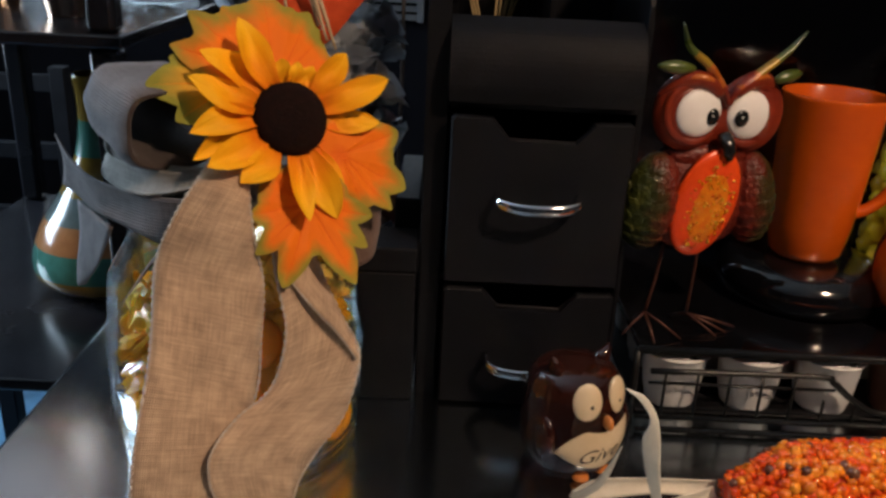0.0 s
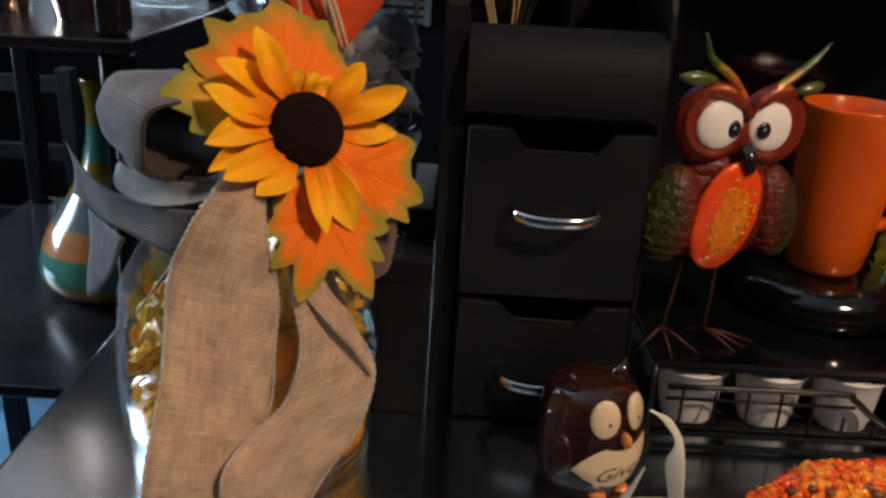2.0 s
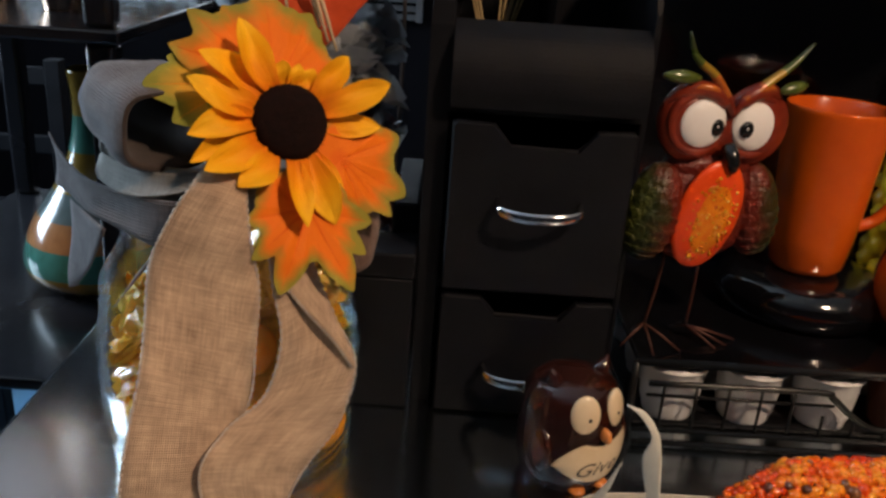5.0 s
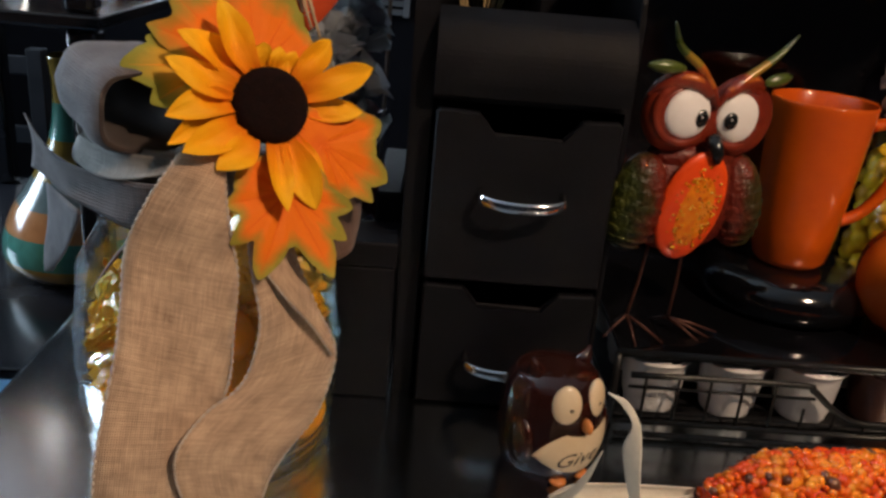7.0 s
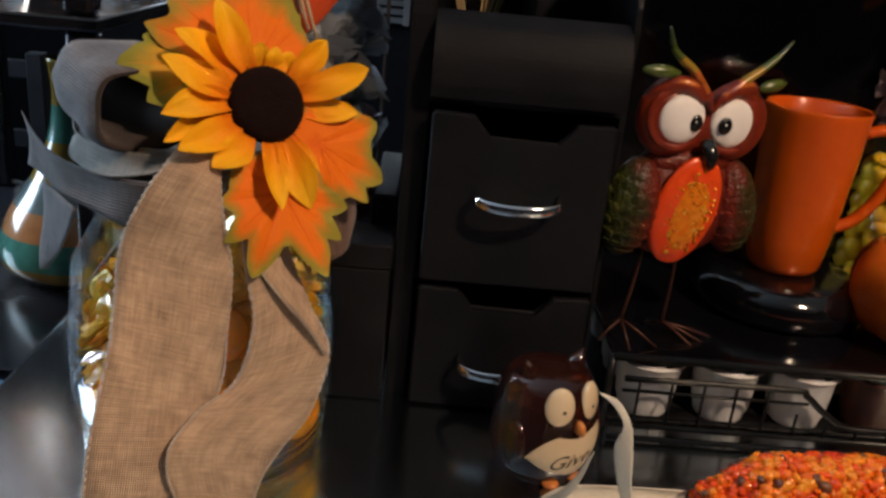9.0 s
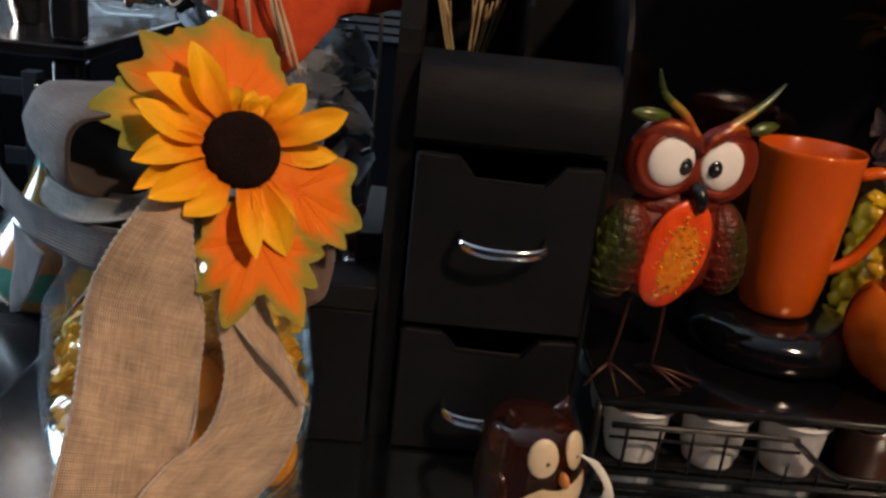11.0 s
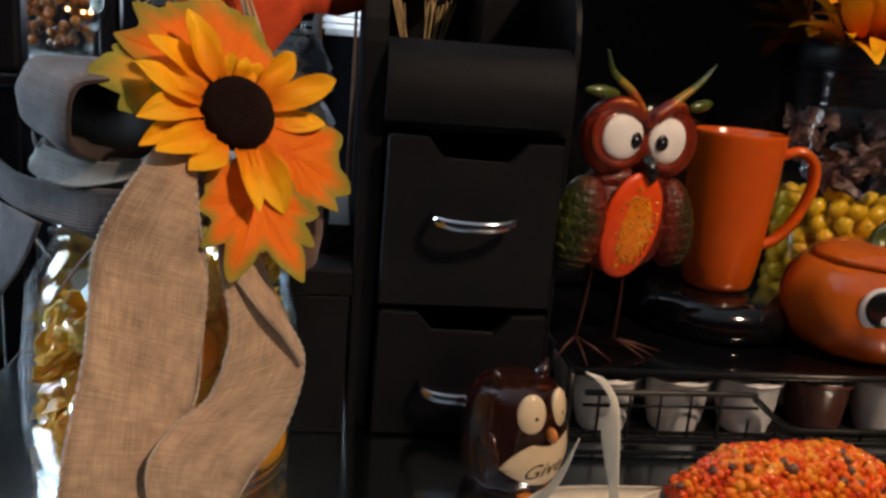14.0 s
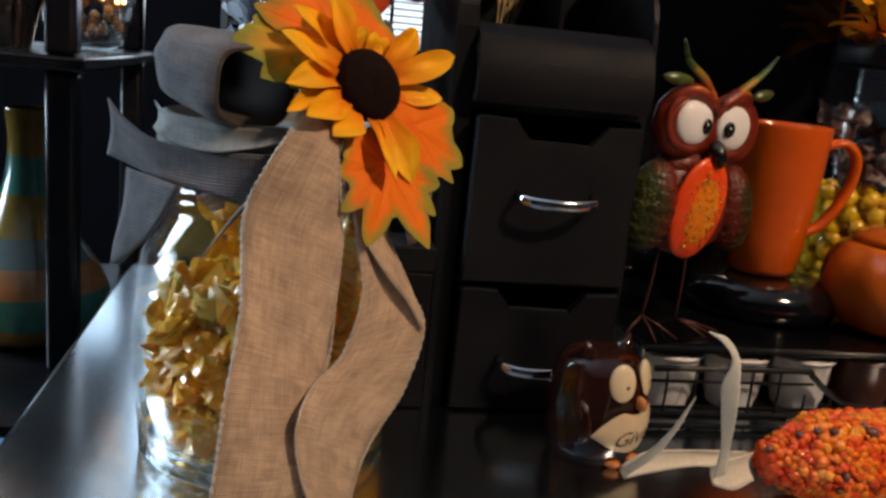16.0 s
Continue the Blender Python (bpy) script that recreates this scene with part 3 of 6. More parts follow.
# smooth orange candies against the front of the glass
drop = Build().ball((0, 0, 0), (0.017, 0.014, 0.020), AMBERC, None, 24, 16).make("orange_candy", None, (JX, JY, 0.05), label="smooth glossy orange candy against the jar's glass", category="candy", group="orange candies in the big jar")
for k, (a, z, t) in enumerate(((-68, 0.108, 0.3), (-72, 0.070, -0.4), (-62, 0.032, 0.2), (-40, 0.052, 1.0), (-36, 0.090, 0.6), (-92, 0.044, 0.5), (-12, 0.030, 0.2), (-8, 0.072, 0.9))):
    m = Matrix.Translation(V(JX + 0.0665 * math.cos(radians(a)), JY + 0.0665 * math.sin(radians(a)), z) * U) @ Euler((t, 0.3 * t, radians(a) + math.pi / 2)).to_matrix().to_4x4()
    if k == 0:
        drop.matrix_basis = m
    else:
        copy_thing(drop, m)

# the bow
bow = thing("burlap_bow", (JX, JY, 0.19), "burlap ribbon bow tied round the jar's neck", "bow")
O = V(JX, JY, 0.19)


HEM = plain("pale_stitching", (0.34, 0.27, 0.21), (0.55, 0.46, 0.38), 0.85, 0, 200, 900, 0.4)


def ribbon(nm, left, right, mat=BURLAP, label="", **kw):
    ob = ribbon_cloth(nm, left, right, mat, label, **kw)
    if mat is BURLAP:
        for line in (left, right):
            pts = smooth([V(p) - O for p in line], 22)
            Build().tube(pts, [0.00075 + 0.0004 * math.sin(k * 1.9) for k in range(len(pts))], HEM, 6).make("stitched_edge", ob)
    return ob


def ribbon_cloth(nm, left, right, mat, label, **kw):
    return Build().strip([V(p) - O for p in left], [V(p) - O for p in right], mat, **kw).make(nm, bow, label=label)


ribbon("long_tail", [(-0.088, 0.472, 0.234), (-0.0925, 0.440, 0.2235), (-0.1038, 0.429, 0.2047), (-0.1147, 0.425, 0.1796), (-0.114, 0.411, 0.1536), (-0.1134, 0.397, 0.1312), (-0.1181, 0.381, 0.0934), (-0.1204, 0.374, 0.0661), (-0.124, 0.370, 0.030), (-0.126, 0.370, 0.004)],
       [(-0.070, 0.478, 0.230), (-0.0688, 0.446, 0.2165), (-0.0657, 0.44, 0.1895), (-0.0624, 0.443, 0.1617), (-0.0641, 0.44, 0.1279), (-0.066, 0.434, 0.0982), (-0.073, 0.412, 0.0783), (-0.0765, 0.402, 0.0514), (-0.078, 0.398, 0.028), (-0.080, 0.398, 0.004)], belly=0.003, ripple=0.003)
ribbon("folded_tail", [(-0.060, 0.450, 0.20), (-0.0550, 0.442, 0.1670), (-0.0495, 0.4385, 0.1330), (-0.0585, 0.4380, 0.0980), (-0.0732, 0.415, 0.0911), (-0.0812, 0.391, 0.085), (-0.0828, 0.388, 0.0691), (-0.0789, 0.392, 0.0476), (-0.070, 0.396, 0.022), (-0.066, 0.398, 0.004)],
       [(-0.045, 0.466, 0.195), (-0.0365, 0.468, 0.1664), (-0.0229, 0.464, 0.1363), (-0.01, 0.458, 0.1108), (-0.0185, 0.457, 0.0711), (-0.0339, 0.444, 0.0507), (-0.0427, 0.434, 0.0371), (-0.0474, 0.43, 0.0193), (-0.048, 0.428, 0.010), (-0.049, 0.428, 0.003)], belly=-0.003, ripple=0.002, seed=3)
ribbon("folded_flap", [(-0.052, 0.4475, 0.166), (-0.0365, 0.4505, 0.1445), (-0.0215, 0.4525, 0.1265), (-0.0112, 0.4545, 0.1095)],
       [(-0.045, 0.4625, 0.185), (-0.0370, 0.4635, 0.1660), (-0.0225, 0.4600, 0.1380), (-0.0105, 0.4560, 0.1115)], belly=0.001, ripple=0.001, seed=5)
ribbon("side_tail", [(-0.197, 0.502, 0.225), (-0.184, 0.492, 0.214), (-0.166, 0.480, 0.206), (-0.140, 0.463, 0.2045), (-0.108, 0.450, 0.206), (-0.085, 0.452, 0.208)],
       [(-0.198, 0.508, 0.192), (-0.184, 0.495, 0.1885), (-0.164, 0.478, 0.185), (-0.138, 0.461, 0.181), (-0.110, 0.450, 0.176), (-0.085, 0.450, 0.176)], BURLAP_WINDOW_SIDE, "burlap ribbon end, cool window-side light painted in as grey", belly=0.002, ripple=0.003)
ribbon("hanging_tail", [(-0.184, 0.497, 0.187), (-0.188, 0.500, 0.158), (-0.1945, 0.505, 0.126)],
       [(-0.150, 0.459, 0.184), (-0.165, 0.474, 0.158), (-0.1860, 0.498, 0.130)], BURLAP_WINDOW_SIDE, "burlap ribbon end, cool window-side light painted in as grey", belly=0.001, ripple=0.002)
ax0, ax1 = V(-0.156, 0.514, 0.2525), V(-0.1130, 0.4680, 0.2400)
axs = (ax1 - ax0).normalized().cross(V(0, 0, 1)).normalized()


def puff(rings):
    """A wide loop of ribbon, ring by ring (place along the axis, radius): gathered at the back, rolled in at the front, with soft corners where it folds over."""
    rows, uvs = [], []
    run = 0
    for k, (t, r) in enumerate(rings):
        row = []
        for s in range(56):
            q = 2 * math.pi * s / 56
            cx, cz = math.cos(q), math.sin(q)
            e = (abs(cx) ** 2.9 + abs(cz) ** 2.9) ** (-1 / 2.9)
            fold = 1 + 0.05 * math.sin(2 * q + 1.1 + t) + 0.10 * noise.noise(V(cx * 1.5, cz * 1.5, 2.5 * t + 4)) + 0.025 * math.sin(9 * q) * (1 - t) ** 2
            sag = -0.004 * math.sin(math.pi * t) * max(0, cz)
            row.append(ax0.lerp(ax1, t) + (axs * r * 1.06 * cx + V(0, 0, 1) * r * 0.87 * cz) * e * fold + V(0, 0, sag) - O)
        rows.append(row)
        run += 0.062 * abs(t - rings[k - 1][0]) + abs(r - rings[k - 1][1]) if k else 0
        uvs.append([(s * 0.0031 * U, run * U) for s in range(57)])
    return rows, uvs


lp = Build()
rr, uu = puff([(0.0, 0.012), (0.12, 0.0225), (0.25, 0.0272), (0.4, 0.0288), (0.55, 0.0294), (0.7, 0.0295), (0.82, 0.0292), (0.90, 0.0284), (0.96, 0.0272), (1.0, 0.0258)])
lp.grid(rr, BURLAP_WINDOW_SIDE, True, uu)
# inner wall of the loop, with the hollow's shade painted on
rr, uu = puff([(1.0, 0.0258), (1.01, 0.0244), (0.99, 0.0232), (0.94, 0.0224), (0.85, 0.0222), (0.7, 0.0224), (0.5, 0.0226), (0.3, 0.0218), (0.14, 0.017), (0.03, 0.008)])
lp.grid(rr, BURLAP_HOLLOW_SHADE, True, uu)
lp.make("loop", bow, label="wide burlap loop, cool grey light outside and dark shade inside painted in")
ribbon("back_tail", [(-0.050, 0.494, 0.240), (-0.034, 0.497, 0.205), (-0.024, 0.499, 0.170), (-0.018, 0.497, 0.150)], [(-0.014, 0.515, 0.240), (-0.007, 0.516, 0.205), (-0.004, 0.514, 0.175), (-0.006, 0.508, 0.158)], BURLAP_DARK, "brown burlap ribbon end", belly=0.005, ripple=0.004, thick=0.001)
band = [(0.0680, 0.007), (0.0705, 0.008), (0.0725, 0.012), (0.0712, 0.017), (0.0700, 0.0190), (0.0722, 0.022), (0.0728, 0.026), (0.0705, 0.0290), (0.0680, 0.030), (0.0675, 0.018), (0.0680, 0.007)]
Build().lathe(band, BAND, 64, (0, 0, 0), None, lambda a, z: 1 + 0.013 * math.sin(4 * a + 120 * z) + 0.008 * math.sin(11 * a - 60 * z)).make("neck_band", bow, label="pale grey cloth band round the neck")
ribbon("band_fold", [(-0.174, 0.522, 0.224), (-0.160, 0.487, 0.220), (-0.134, 0.466, 0.2180), (-0.104, 0.455, 0.2195), (-0.090, 0.455, 0.220)],
       [(-0.174, 0.516, 0.209), (-0.160, 0.480, 0.206), (-0.134, 0.459, 0.2040), (-0.106, 0.450, 0.2105), (-0.090, 0.452, 0.217)], BAND, "pale grey cloth fold under the loop", belly=0.003, ripple=0.0015, seed=8)
STEM = plain("brown_stem", (0.05, 0.03, 0.022), (0.12, 0.08, 0.06), 0.8, 0, 80, 500, 0.3)
Build().tube([V(p) - O for p in smooth([(-0.136, 0.428, 0.152), (-0.122, 0.432, 0.172), (-0.107, 0.437, 0.190), (-0.095, 0.442, 0.212)], 4)], [0.0006 + 0.0045 * k / 12 for k in range(13)], STEM, 8, 0.5).make("dark_tail_edge", bow, label="dark twisted ribbon end")

# ---- sunflower with autumn leaves ----
fn, fx, fy = V(0.4775, -0.7698, 0.4235), V(0.8499, 0.5269, 0), V(-0.2231, 0.3599, 0.9059)
FC = V(-0.049, 0.473, 0.249) - 0.009 * fn
FLOWER = Matrix(((fx.x, fy.x, fn.x, FC.x), (fx.y, fy.y, fn.y, FC.y), (fx.z, fy.z, fn.z, FC.z), (0, 0, 0, 1)))
flower = thing("cloth_sunflower", FC, "artificial sunflower with cloth petals and autumn leaves on the jar", "flower")
flower.matrix_basis = Matrix.Translation(FC * U) @ FLOWER.to_3x3().to_4x4()


def petal(root, tip, width, lift, cup, seed):
    """A pointed cloth petal from its root to its tip, both (degrees, reach): narrow foot, full middle, folded up along its vein."""
    b = Build()
    rng = random.Random(seed)
    p0 = V(root[1] * math.cos(radians(root[0])), root[1] * math.sin(radians(root[0])), 0)
    p1 = V(tip[1] * math.cos(radians(tip[0])), tip[1] * math.sin(radians(tip[0])), 0)
    along = p1 - p0
    across = V(-along.y, along.x, 0).normalized()
    bow_, twist, curl = rng.uniform(-0.12, 0.12), rng.uniform(-0.6, 0.6), rng.uniform(-0.006, 0.009)
    rows, uvs = [], []
    n, c = 14, 8
    for k in range(n + 1):
        t = k / n
        w = 0.88 * width * (0.42 + 0.58 * math.sin(math.pi / 2 * min(1, t / 0.55))) * max(0.015, 1 - (max(0, t - 0.45) / 0.55) ** 2.3) ** 0.85
        mid = p0 + along * t + across * (bow_ * along.length * math.sin(math.pi * t)) + V(0, 0, lift * math.sin(math.pi * 0.62 * t) / 0.93 + curl * t ** 3)
        row, w_ = [], []
        for s in range(c + 1):
            q = 2 * s / c - 1
            h = cup * w * (abs(q) ** 1.5) + twist * q * w * 0.5 * t + 0.085 * w * math.sin(t * 8 + 2.5 * q + seed) + 0.03 * w * math.cos(3 * math.pi * q + seed)
            row.append(mid + across * (q * w / 2) + V(0, 0, h))
            w_.append((abs(q), t))
        rows.append(row)
        uvs.append(w_)
    b.grid(rows, PETAL, False, uvs)
    b.grid([[p - V(0, 0, 0.0006) for p in r] for r in rows], PETAL, False, uvs)
    return b.make("petal", flower)


# the front ring of petals, then those half hidden behind it
for k, (root, tip, wd, lift, cup) in enumerate((((107, 0.017), (111, 0.060), 0.0215, 0.009, 0.30), ((133, 0.017), (140, 0.0600), 0.0200, 0.006, 0.16), ((146, 0.016), (153, 0.0590), 0.0215, 0.010, 0.12), ((172, 0.015), (184, 0.0580), 0.0195, 0.009, 0.22),
                                                ((190, 0.015), (197, 0.0600), 0.0150, 0.004, 0.20), ((206, 0.015), (204, 0.0590), 0.0200, 0.010, 0.24), ((232, 0.016), (222, 0.0500), 0.0195, 0.011, 0.20), ((268, 0.016), (266, 0.0590), 0.0165, 0.012, 0.26),
                                                ((292, 0.017), (286, 0.0610), 0.0200, 0.008, 0.30), ((300, 0.017), (294, 0.0590), 0.0190, 0.004, 0.10), ((352, 0.017), (353, 0.0540), 0.0170, 0.002, 0.05), ((14, 0.017), (15, 0.0590), 0.0190, 0.011, 0.26),
                                                ((37, 0.018), (42, 0.0490), 0.0170, 0.009, 0.34), ((60, 0.016), (58, 0.0330), 0.0150, 0.003, 0.15), ((78, 0.016), (74, 0.0320), 0.0140, 0.004, 0.15), ((93, 0.016), (91, 0.0330), 0.0150, 0.003, 0.15))):
    petal(root, tip, wd, lift, cup, k)
b = Build()
dome = [(0.0195, -0.004), (0.0212, 0.002), (0.0202, 0.007), (0.0165, 0.0100), (0.009, 0.0105), (0.0, 0.0100)]
b.lathe([(0.0, -0.005)] + dome, DISC, 32)
rng = random.Random(3)
for k in range(520):
    f = math.sqrt((k + 0.5) / 520)
    r, a = 0.0212 * f, k * 2.39996
    h = 0.0102 - 0.0075 * max(0, f - 0.72) / 0.28
    out = V(math.cos(a), math.sin(a), 0)
    tip = out * r + V(0, 0, h) + (out * f * 0.8 + V(0, 0, 1.1 - f * 0.6)) * rng.uniform(0.0012, 0.0024)
    foot = out * r * 0.97 + V(0, 0, h - 0.0008)
    side = V(-out.y, out.x, 0) * 0.0006
    i = b.slot(DISC)
    q = [b.bm.verts.new(p) for p in (foot + side, foot - side, foot + out * 0.0009, tip)]
    for tri_ in ((0, 1, 3), (1, 2, 3), (2, 0, 3)):
        b.face([q[j] for j in tri_], i)
b.make("seed_head", flower, label="dark brown fuzzy seed head")


def leaf(root, base, span, lobes, depth, curl, seed, mat=None):
    """A cloth maple leaf: pointed lobes (degrees, reach, half-width in degrees) round a root, full within the span, toothed, cupped and veined."""
    b = Build()
    n, ring = 220, 10
    rows, uvs = [], []
    for j in range(ring + 1):
        f = j / ring
        row, w = [], []
        for s in range(n + 1):
            a = 360 * s / n
            mid, half = (span[0] + span[1]) / 2, (span[1] - span[0]) / 2
            out = max(0.0, abs((a - mid + 180) % 360 - 180) - half)
            r, near = base * (1 - 0.5 * min(1, out / 25)), 1.0
            for deg, reach, wide in lobes:
                d = abs((a - deg + 180) % 360 - 180)
                r = max(r, base * 0.8 + (reach - base * 0.8) * max(0.0, 1 - (d / wide) ** 1.15))
                near = min(near, d / 12)
            saw = (a / 11 + 0.13 * seed) % 1
            r *= 1 + 0.012 * (abs(2 * saw - 1) - 0.5) + 0.045 * noise.noise(V(5 * math.cos(math.radians(a)), 5 * math.sin(math.radians(a)), seed * 3.1))
            q = V(root[0] + r * f * math.cos(math.radians(a)), root[1] + r * f * math.sin(math.radians(a)), 0)
            q.z = depth + curl * max(0, q.length - 0.02) + 0.005 * f * noise.noise(V(q.x * 42, q.y * 42, seed)) + 0.0022 * f * min(near, 1) - 0.003 * f * f
            row.append(q)
            w.append((f, a / 360))
        rows.append(row)
        uvs.append(w)
    b.grid(rows, mat or LEAF, False, uvs)
    b.grid([[p - V(0, 0, 0.0006) for p in r] for r in rows], mat or LEAF, False, uvs)
    ob = b.make("leaf", flower, label="orange cloth maple leaf with green rim")
    for deg, reach, wide in lobes:
        a = radians(deg)
        pts = []
        for k in range(9):
            t = 0.1 + 0.8 * k / 8
            q = V(root[0] + reach * t * math.cos(a), root[1] + reach * t * math.sin(a), 0)
            q.z = depth + curl * max(0, q.length - 0.02) + 0.005 * t * noise.noise(V(q.x * 42, q.y * 42, seed)) - 0.003 * t * t
            pts.append(q)
        Build().tube(pts, [0.0004 * (1 - 0.7 * k / 8) for k in range(9)], mat or LEAF, 5).make("vein", ob)
    return ob


leaf((-0.002, 0.022), 0.050, (42, 150), ((152, 0.060, 16), (131, 0.060, 16), (112, 0.053, 14), (84, 0.058, 24), (53, 0.056, 18), (38, 0.045, 12)), -0.003, -0.16, 1)
leaf((-0.024, 0.025), 0.027, (130, 226), ((176, 0.047, 40), (150, 0.036, 30), (208, 0.039, 32), (232, 0.031, 26)), -0.004, -0.16, 2, LEAF_PALE)
leaf((0.028, -0.022), 0.034, (-76, 34), ((14, 0.043, 24), (-32, 0.047, 24), (-53, 0.045, 17), (-74, 0.036, 16)), 0.001, -0.04, 3)
leaf((0.002, -0.048), 0.030, (130, 342), ((184, 0.035, 24), (140, 0.027, 24), (215, 0.041, 18), (243, 0.050, 24), (292, 0.053, 24), (318, 0.043, 20), (342, 0.040, 22)), 0.003, 0.03, 4)

# ---- canister with the orange cloth cover ----
CAN = V(-0.080, 0.705, 0.0005)
CLOTH = plain("orange_cloth", (0.34, 0.032, 0.010), (0.64, 0.085, 0.022), 0.85, 0, 45, 900, 0.6, 0, 0.05, 0.2)
RAFFIA = plain("raffia_twine", (0.42, 0.29, 0.16), (0.62, 0.47, 0.30), 0.8, 0, 90, 600, 0.3)
BUTTON = plain("orange_button", (0.55, 0.13, 0.05), (0.66, 0.19, 0.08), 0.35, 0, 60, 400, 0.05)
canister = thing("canister_jar", CAN, "tall glass canister with orange cloth tied over its lid", "jar")
Build().lathe(jar_profile(0.064, 0.068, 0.064, 0.055, 0.25, 0.27, 0.30), GLASS, 48).make("glass", canister, label="clear glass body").visible_shadow = False


def cloth(b, r, ztop, zrim, zend, corners, mat, seed):
    """A square of cloth laid over a lid and gathered: flat top, drop, then a skirt that flares into corners."""
    rows, uvs = [], []
    n = 72
    steps = [(0.0, 0), (0.35, 0), (0.7, 0), (0.93, 0), (1.0, 0.02), (1.02, 0.12), (1.0, 0.30), (0.97, 0.42), (1.03, 0.52), (1.10, 0.66), (1.18, 0.82), (1.24, 1.0)]
    for k, (f, d) in enumerate(steps):
        row, w = [], []
        for s in range(n):
            a = 2 * math.pi * s / n
            star = 0.5 + 0.5 * math.cos(4 * (a - corners))
            front_ = max(0.0, math.cos(a - radians(288))) ** 2
            fold = 0.035 * math.sin(13 * a + seed) + 0.02 * math.sin(29 * a + 2 * seed)
            q = f + (max(0, d - 0.5) * 2) * (star * (1 - 0.85 * front_) * (0.40 + 0.14 * max(0.0, math.cos(a - radians(195)))) - 0.05) + fold * d
            drop = zend * d * (0.76 - 0.12 * star + 0.52 * star ** 1.2 * front_ if d > 0.45 else 1)
            z = ztop - drop + (0.0015 * noise.noise(V(f * 6, a, seed)) if d == 0 else 0)
            row.append(V(r * q * math.cos(a), r * q * math.sin(a), z))
        w = [(r * max(f, 0.2) * 2 * math.pi * s / n * U, (k * 0.01) * U) for s in range(n + 1)]
        rows.append(row)
        uvs.append(w)
    b.grid(rows, mat, True, uvs)
    return b


cov = cloth(Build(), 0.066, 0.388, 0.34, 0.108, radians(12), CLOTH, 1.0).make("cloth_cover", canister, label="orange cloth cover with flared corners")
sol = cov.modifiers.new("thickness", "SOLIDIFY")
sol.thickness = 0.001
Build().lathe([(0.0, 0.30), (0.06, 0.30), (0.062, 0.303), (0.062, 0.378), (0.06, 0.381), (0.0, 0.381)], BLACK_PAINT, 32).make("lid", canister)
# the twine round the cover, with a bow of many strands
rng = random.Random(11)
for k in range(3):
    pts = [(0.0685 * math.cos(a), 0.0685 * math.sin(a), 0.345 + 0.003 * k + 0.002 * math.sin(3 * a + k)) for a in (2 * math.pi * s / 40 for s in range(41))]
    Build().tube(pts, 0.0012, RAFFIA, 6).make("twine", canister)
KNOT = V(-0.009, -0.072, 0.350)
for side, n, rise, reach in ((-1, 13, 0.012, 0.070), (-1, 5, -0.030, 0.066), (1, 17, 0.004, 0.068)):
    for k in range(n):
        L, H = reach * rng.uniform(0.78, 1.04), rng.uniform(0.010, 0.025)
        tilt = rise + rng.uniform(-0.006, 0.006)
        pts = [KNOT, KNOT + V(side * L * 0.45, -0.010 - rng.uniform(0, 0.006), H * 0.9 + tilt * 0.5), KNOT + V(side * L * 0.88, -0.006 + 0.010 * rng.random(), H + tilt), KNOT + V(side * L, 0.002, tilt),
               KNOT + V(side * L * 0.82, -0.006, -H * 0.8 + tilt), KNOT + V(side * L * 0.4, -0.010, -H * 0.6 + tilt * 0.4), KNOT + V(0, -0.002, -0.002)]
        Build().tube(smooth(pts, 5), 0.0004 + 0.0005 * rng.random(), RAFFIA, 6).make("twine_loop", canister)
for dx, dz, dy in ((-0.022, -0.045, -0.010), (-0.012, -0.062, -0.012), (0.010, -0.060, -0.014), (0.032, -0.070, -0.012), (0.038, -0.080, -0.013), (0.044, -0.086, -0.012), (-0.05, -0.030, -0.004)):
    pts = [KNOT, KNOT + V(dx * 0.4 + 0.004, dy, dz * 0.25), KNOT + V(dx * 0.75, dy * 1.2, dz * 0.6), KNOT + V(dx, dy, dz)]
    Build().tube(smooth(pts, 5), [0.0014 - 0.0004 * math.sin(k) for k in range(len(smooth(pts, 5)))], RAFFIA, 6).make("twine_end", canister)
bt = Build()
facing = Matrix.Translation(KNOT + V(0.002, -0.012, 0.005)) @ Matrix.Rotation(radians(78), 4, "X") @ Matrix.Scale(0.78, 4)
bt.lathe([(0.0, 0.0), (0.0125, 0.0), (0.0135, 0.0015), (0.0135, 0.003), (0.0125, 0.004), (0.0105, 0.0036), (0.0095, 0.0026), (0.0, 0.0026)], BUTTON, 28, m=facing)
for k in range(4):
    a = math.pi / 4 + k * math.pi / 2
    bt.lathe([(0.0, 0.0022), (0.0013, 0.0022), (0.0013, 0.0030), (0.0, 0.0030)], BLACK_CARD, 10, (0.0032 * math.cos(a), 0.0032 * math.sin(a), 0), facing)
bt.make("button", canister, label="round orange four-hole button")
